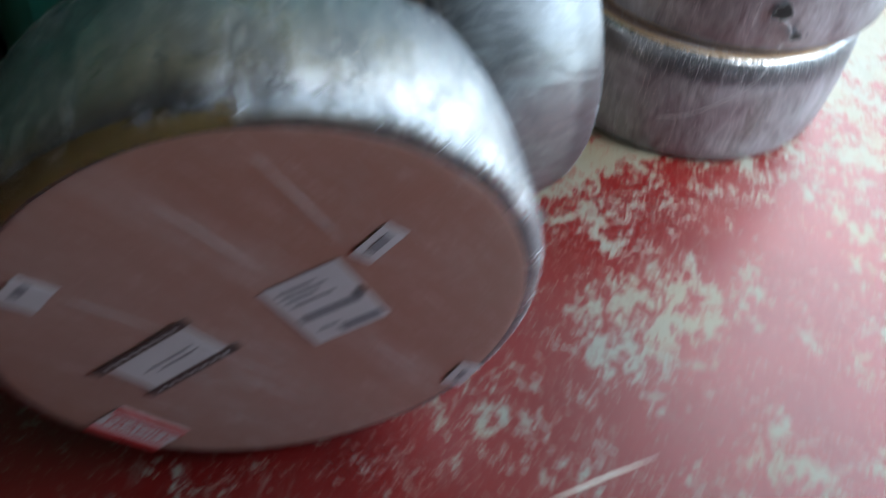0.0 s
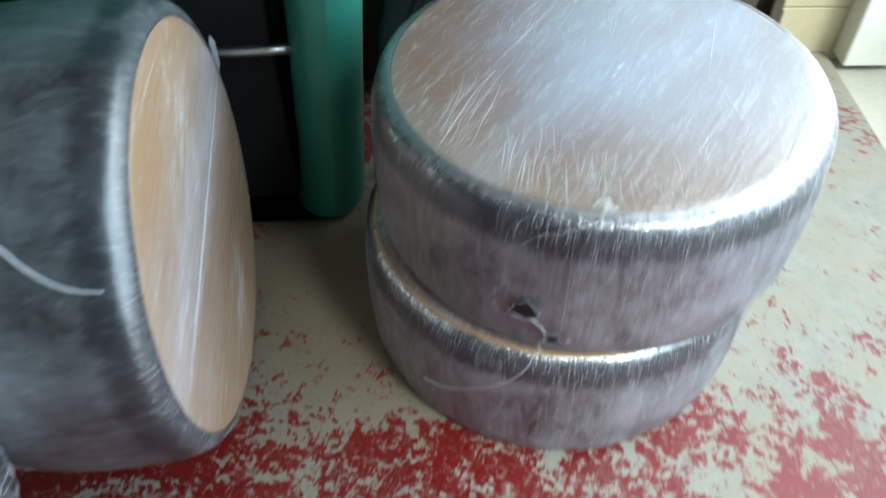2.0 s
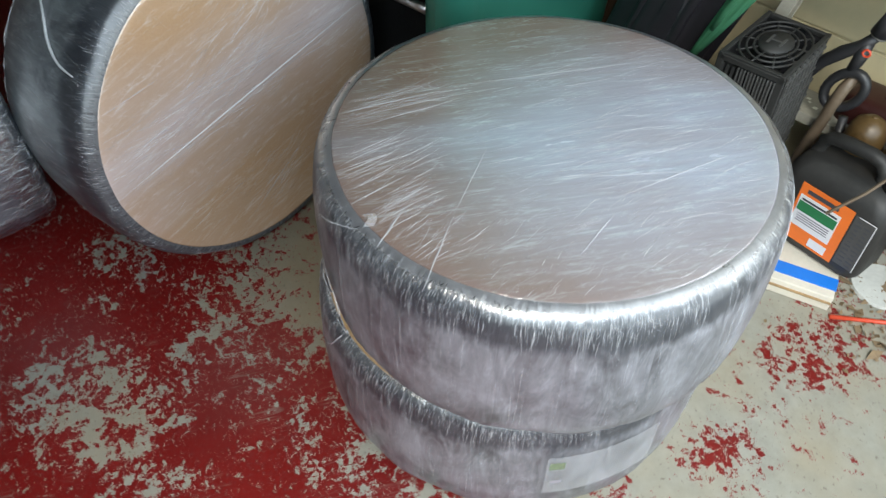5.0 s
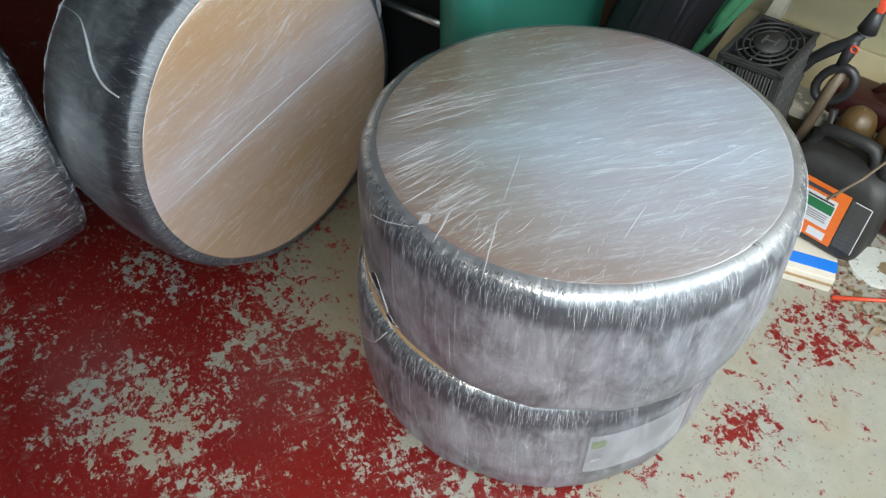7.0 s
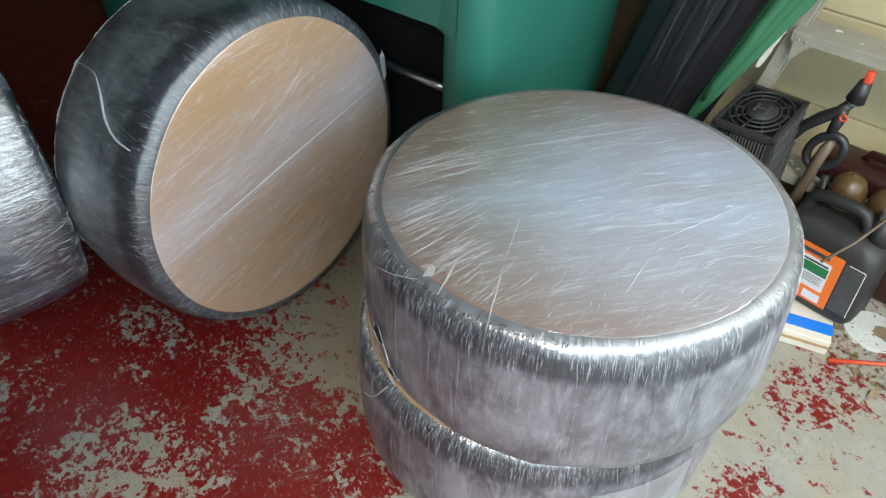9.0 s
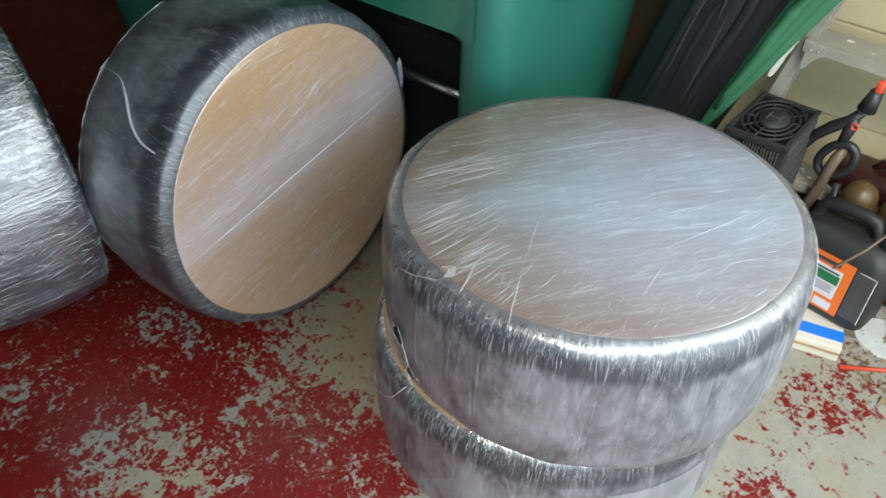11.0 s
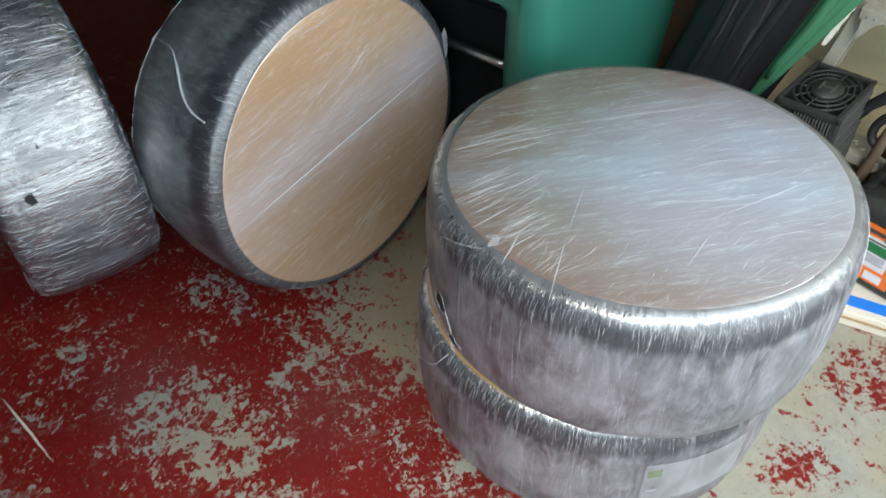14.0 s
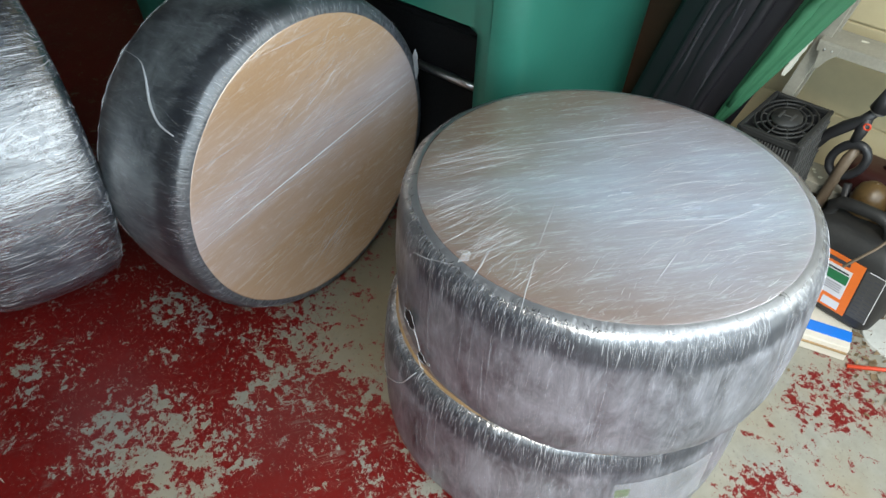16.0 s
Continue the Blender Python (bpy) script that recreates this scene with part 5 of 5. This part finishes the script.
BAG = (gp(0.995, 0.19, 0.05), gp(0.655, 0.13, 1.15), 0.104, 0.118)
bag = bundle("black_bag", *BAG, M_BAG, "long folded bag of black satin cloth leaning on the wall", "bag", 3, 0.52)
for ang, w, th in ((62, 0.3, 0.012), (88, 0.25, 0.009), (112, 0.3, 0.013), (-80, 0.5, 0.016)):
    fold(bag, *BAG, ang, w, th, M_BAG, 0.52)
# thin creases in a lighter black, the cloth's glints put into their colour
for ang, q0, q1 in ((70, 0.22, 0.52), (84, 0.25, 0.60), (100, 0.28, 0.75), (76, 0.50, 0.80), (108, 0.22, 0.40)):
    fold(bag, *BAG, ang, 0.5, 0.0050, M_BAG_GLINT, 0.56, q0, q1)
TARP = (gp(0.822, 0.245, 0.30), gp(0.545, 0.185, 0.95), 0.008, 0.058)
tarp = bundle("green_tarpaulin", *TARP, M_TARP, "rolled green tarpaulin tapering to its end on a black bag", "tarpaulin", 8)
fold(tarp, *TARP, 70, 0.4, 0.012, M_TARP, 0.7, 0.10)
def torn_strip(foot, head, width, seed):
    """A flat strip of white plastic with ragged edges."""
    rng = random.Random(seed)
    foot, head = Vector(foot), Vector(head)
    side = Vector((NX, NY, 0))
    bm = bmesh.new()
    rows = []
    for i in range(15):
        q = i / 14
        w = width * math.sin(math.pi * (0.06 + 0.88 * q)) ** 0.5
        p = foot.lerp(head, q) + Vector((0, 0, 0.002 * noise.noise((q * 6, seed, 0))))
        rows.append([bm.verts.new(p - side * w * rng.uniform(0.3, 0.6)), bm.verts.new(p + side * w * rng.uniform(0.3, 0.6))])
    for a, b in zip(rows, rows[1:]):
        bm.faces.new((a[0], a[1], b[1], b[0]))
    ext = bmesh.ops.extrude_face_region(bm, geom=bm.faces[:])
    bmesh.ops.translate(bm, verts=[v for v in ext["geom"] if isinstance(v, bmesh.types.BMVert)], vec=(0.0014, -0.0028, 0))
    bmesh.ops.recalc_face_normals(bm, faces=bm.faces[:])
    return mesh_ob("plastic_strip", bm, M_WHITE, None, False)


tagged(torn_strip(gp(0.742, 0.165, 0.425), gp(0.707, 0.160, 0.545), 0.014, 5), "torn strip of white plastic on the edge of a tarpaulin", "plastic strip")
board = mesh_ob("brown_board", box_bm(0.150, 0.030, 1.5, 0.004, (0, 0, 0.75)), M_WOOD, None, False)
board.matrix_world = g_pose(1.045, 0.085, 0.0, 0, -2.5, 0)
tagged(board, "dark brown wooden board standing on the floor", "board")


# by the door post
track = empty("door_track", g_pose(0.215, 0.042), "dark bronze vertical track of the garage door", "door track")
for nm, sx, sy, at in (("web", 0.090, 0.003, (0, 0.025, 1.07)), ("flange", 0.003, 0.05, (-0.0465, 0, 1.07)), ("flange", 0.003, 0.05, (0.0465, 0, 1.07)), ("lip", 0.020, 0.003, (0.034, -0.025, 1.07)), ("lip", 0.030, 0.003, (-0.030, -0.025, 1.07))):
    part(nm, box_bm(sx, sy, 2.1, 0, at), M_BRONZE, track, smooth=False)
for z in (0.12, 0.9, 1.7):
    part("bracket", join_boxes([(0.075, 0.004, 0.05, (0.0, 0.030, z)), (0.004, 0.06, 0.05, (0.052, 0.004, z))]), M_GALV, track, smooth=False)
sensor = empty("door_sensor", g_pose(0.330, 0.060, 0.245), "white safety sensor on a bracket with a red light", "door sensor")
part("case", box_bm(0.05, 0.035, 0.030, 0.005), M_WHITE, sensor)
part("arm", join_boxes([(0.008, 0.012, 0.20, (0.03, 0.02, -0.10)), (0.04, 0.012, 0.008, (0.012, 0.02, -0.20))]), M_WHITE, sensor, smooth=False)
bm = bmesh.new()
bmesh.ops.create_uvsphere(bm, u_segments=12, v_segments=8, radius=0.005, matrix=Matrix.Translation((-0.012, -0.012, 0.017)))
part("lamp", bm, M_LED_RED, sensor, "small lit red lamp")
block = empty("printed_board", g_pose(0.145, 0.085), "chipped pale board on the floor stencilled B2", "board")
bm = box_bm(0.115, 0.15, 0.013, 0.002, (0, 0, 0.0066))
for v in bm.verts:
    v.co.x += 0.006 * noise.noise(v.co * 30)
part("body", bm, M_CARTON, block, smooth=False)
part("chipped_edge", join_boxes([(0.004, 0.13, 0.008, (-0.0590, 0.0, 0.0042)), (0.003, 0.05, 0.010, (-0.0575, -0.03, 0.0055))]), M_CARD_EDGE, block, "brown broken edge", smooth=False)
t = writing(block, "lettering", "B2", (0.015, -0.03), (-1, 0), 0.045, M_INK, 0.0134)
bm = bmesh.new()
bmesh.ops.create_icosphere(bm, subdivisions=3, radius=0.06, matrix=Matrix.Rotation(radians(-35), 4, "Z") @ Matrix.Diagonal((1.05, 0.68, 0.55, 1)))
for v in bm.verts:
    v.co *= 1 + 0.12 * noise.noise(v.co * 25)
    v.co.z = max(v.co.z, -0.02)
stone = mesh_ob("grey_stone", bm, M_STONE)
stone.location = (0.832, 2.362, 0.019)
tagged(stone, "rounded grey stone on the dusty floor", "stone")
bm = bmesh.new()
bmesh.ops.create_cone(bm, cap_ends=True, segments=40, radius1=0.050, radius2=0.047, depth=0.008)
lid = mesh_ob("paint_lid", bm, M_LID, None, False)
lid.location = (0.737, 2.425, 0.0045)
tagged(lid, "stained cream metal lid with a dark centre", "lid")
bm = bmesh.new()
bmesh.ops.create_cone(bm, cap_ends=True, segments=24, radius1=0.013, radius2=0.012, depth=0.003, matrix=Matrix.Translation((0, 0, 0.005)))
part("centre", bm, M_BRONZE, lid, "dark worn centre")
bm = bmesh.new()
bmesh.ops.create_cone(bm, cap_ends=True, segments=40, radius1=0.055, radius2=0.053, depth=0.006)
pale = mesh_ob("paint_lid", bm, M_PALE_LID, None, False)
pale.location = (0.768, 2.261, 0.0035)
tagged(pale, "flat pale metal lid with a rusty stain", "lid")
bm = bmesh.new()
hub = bm.verts.new((0.016, 0.012, 0.0034))
ring = [bm.verts.new((0.016 + 0.022 * (1 + 0.4 * noise.noise((math.cos(a) * 2, math.sin(a) * 2, 4))) * math.cos(a), 0.012 + 0.018 * (1 + 0.5 * noise.noise((math.cos(a) * 2, math.sin(a) * 2, 9))) * math.sin(a), 0.0034)) for a in (2 * math.pi * i / 22 for i in range(22))]
for i in range(22):
    bm.faces.new((hub, ring[i], ring[(i + 1) % 22]))
part("rust_stain", bm, M_LEAF, pale, "brown rusty stain", smooth=False)
straw = mesh_ob("red_stick", rod_bm((0.800, 2.125, 0.0045), (0.905, 2.348, 0.0045), 0.0042, 8), M_ORANGE_RED)
tagged(straw, "thin red plastic stick on the floor", "stick")
otool = empty("orange_tool", Matrix.Translation((0.275, 1.745, 0.012)) @ pose(0, 0, 0, 0, 0, 66), "orange tool handle with a dark end on the floor", "tool handle")
part("handle", rod_bm((0.02, 0, 0), (0.24, 0, 0.004), 0.011, 12), M_ORANGE_RED, otool)
part("end", rod_bm((-0.03, 0, 0), (0.02, 0, 0), 0.012, 12), M_BLACK, otool)


# dry leaves and grit by the wall
def litter():
    rng = random.Random(21)
    bm = bmesh.new()
    for i in range(620):
        if i < 330:
            s, d = rng.uniform(0.12, 0.98), abs(rng.gauss(0.10, 0.12)) + 0.02
        else:
            s, d = ((rng.gauss(0.63, 0.04), rng.gauss(0.24, 0.05)), (rng.gauss(0.46, 0.05), rng.gauss(0.24, 0.04)), (rng.gauss(0.30, 0.06), rng.gauss(0.30, 0.06)))[i % 3]
        p = gp(s, min(max(d, 0.02), 0.42), 0.002)
        ln, w = (rng.uniform(0.002, 0.008), rng.uniform(0.001, 0.004)) if rng.random() < 0.82 else (rng.uniform(0.008, 0.022), rng.uniform(0.004, 0.009))
        a, lift = rng.uniform(0, 6.28), rng.uniform(0.0, 0.009)
        u, v = Vector((math.cos(a), math.sin(a), 0)), Vector((-math.sin(a), math.cos(a), 0))
        pts = [p - u * ln, p + v * w + Vector((0, 0, lift)), p + u * ln + Vector((0, 0, lift * rng.random())), p - v * w]
        vs = [bm.verts.new(q) for q in pts]
        bm.faces.new((vs[0], vs[1], vs[3]))
        bm.faces.new((vs[1], vs[2], vs[3]))
    return tagged(mesh_ob("dry_leaves", bm, M_LEAF, None, False), "dry leaf crumbs and grit along the wall", "litter", "", "stuff")


litter()

# a long scratch in the floor paint
bm = bmesh.new()
ends = Vector((0.425, 0.540, 0.0004)), Vector((0.590, 0.636, 0.0004))
ridge(bm, [ends[0].lerp(ends[1], i / 12) + Vector((0, 0.003 * noise.noise((i * 0.5, 2.0, 1.0)), 0)) for i in range(13)], [Vector((0, 0, 0.35))] * 13, 0.0022)
bmesh.ops.transform(bm, matrix=bpy.data.objects["floor"].matrix_world.inverted(), verts=bm.verts[:])
part("scratch", bm, M_CARTON, bpy.data.objects["floor"])


# grass in the joint by the post, corrugated pipe outside
def tuft():
    rng = random.Random(4)
    bm = bmesh.new()
    for _ in range(90):
        p = gp(-0.05 - rng.random() * 0.22, -0.02 + rng.gauss(0, 0.02), -0.018)
        a = rng.uniform(0, 6.28)
        h, lean = rng.uniform(0.015, 0.055), rng.uniform(0.01, 0.07)
        q = p + Vector((math.cos(a) * lean, math.sin(a) * lean, h))
        m = p.lerp(q, 0.5) + Vector((0, 0, h * 0.25))
        s = Vector((-math.sin(a), math.cos(a), 0)) * 0.0016
        v = [bm.verts.new(x) for x in (p - s, p + s, m + s, m - s, q)]
        bm.faces.new((v[0], v[1], v[2], v[3]))
        bm.faces.new((v[3], v[2], v[4]))
    return tagged(mesh_ob("grass_tuft", bm, M_GRASS, None, False), "thin grass growing in the slab joint", "grass", "", "stuff")


tuft()
pts, rad = [], []
for i in range(90):
    q = i / 89
    pts.append(gp(-0.14 - 0.35 * q, -0.30 - 0.05 * math.sin(q * 3), 0.045 + 0.28 * max(0, 0.35 - q) ** 1.2))
    rad.append(0.040 if i % 4 < 2 else 0.034)
pipe = mesh_ob("corrugated_pipe", tube(pts, rad, 20), M_WHITE)
tagged(pipe, "white corrugated drain pipe on the slab outside", "drain pipe")
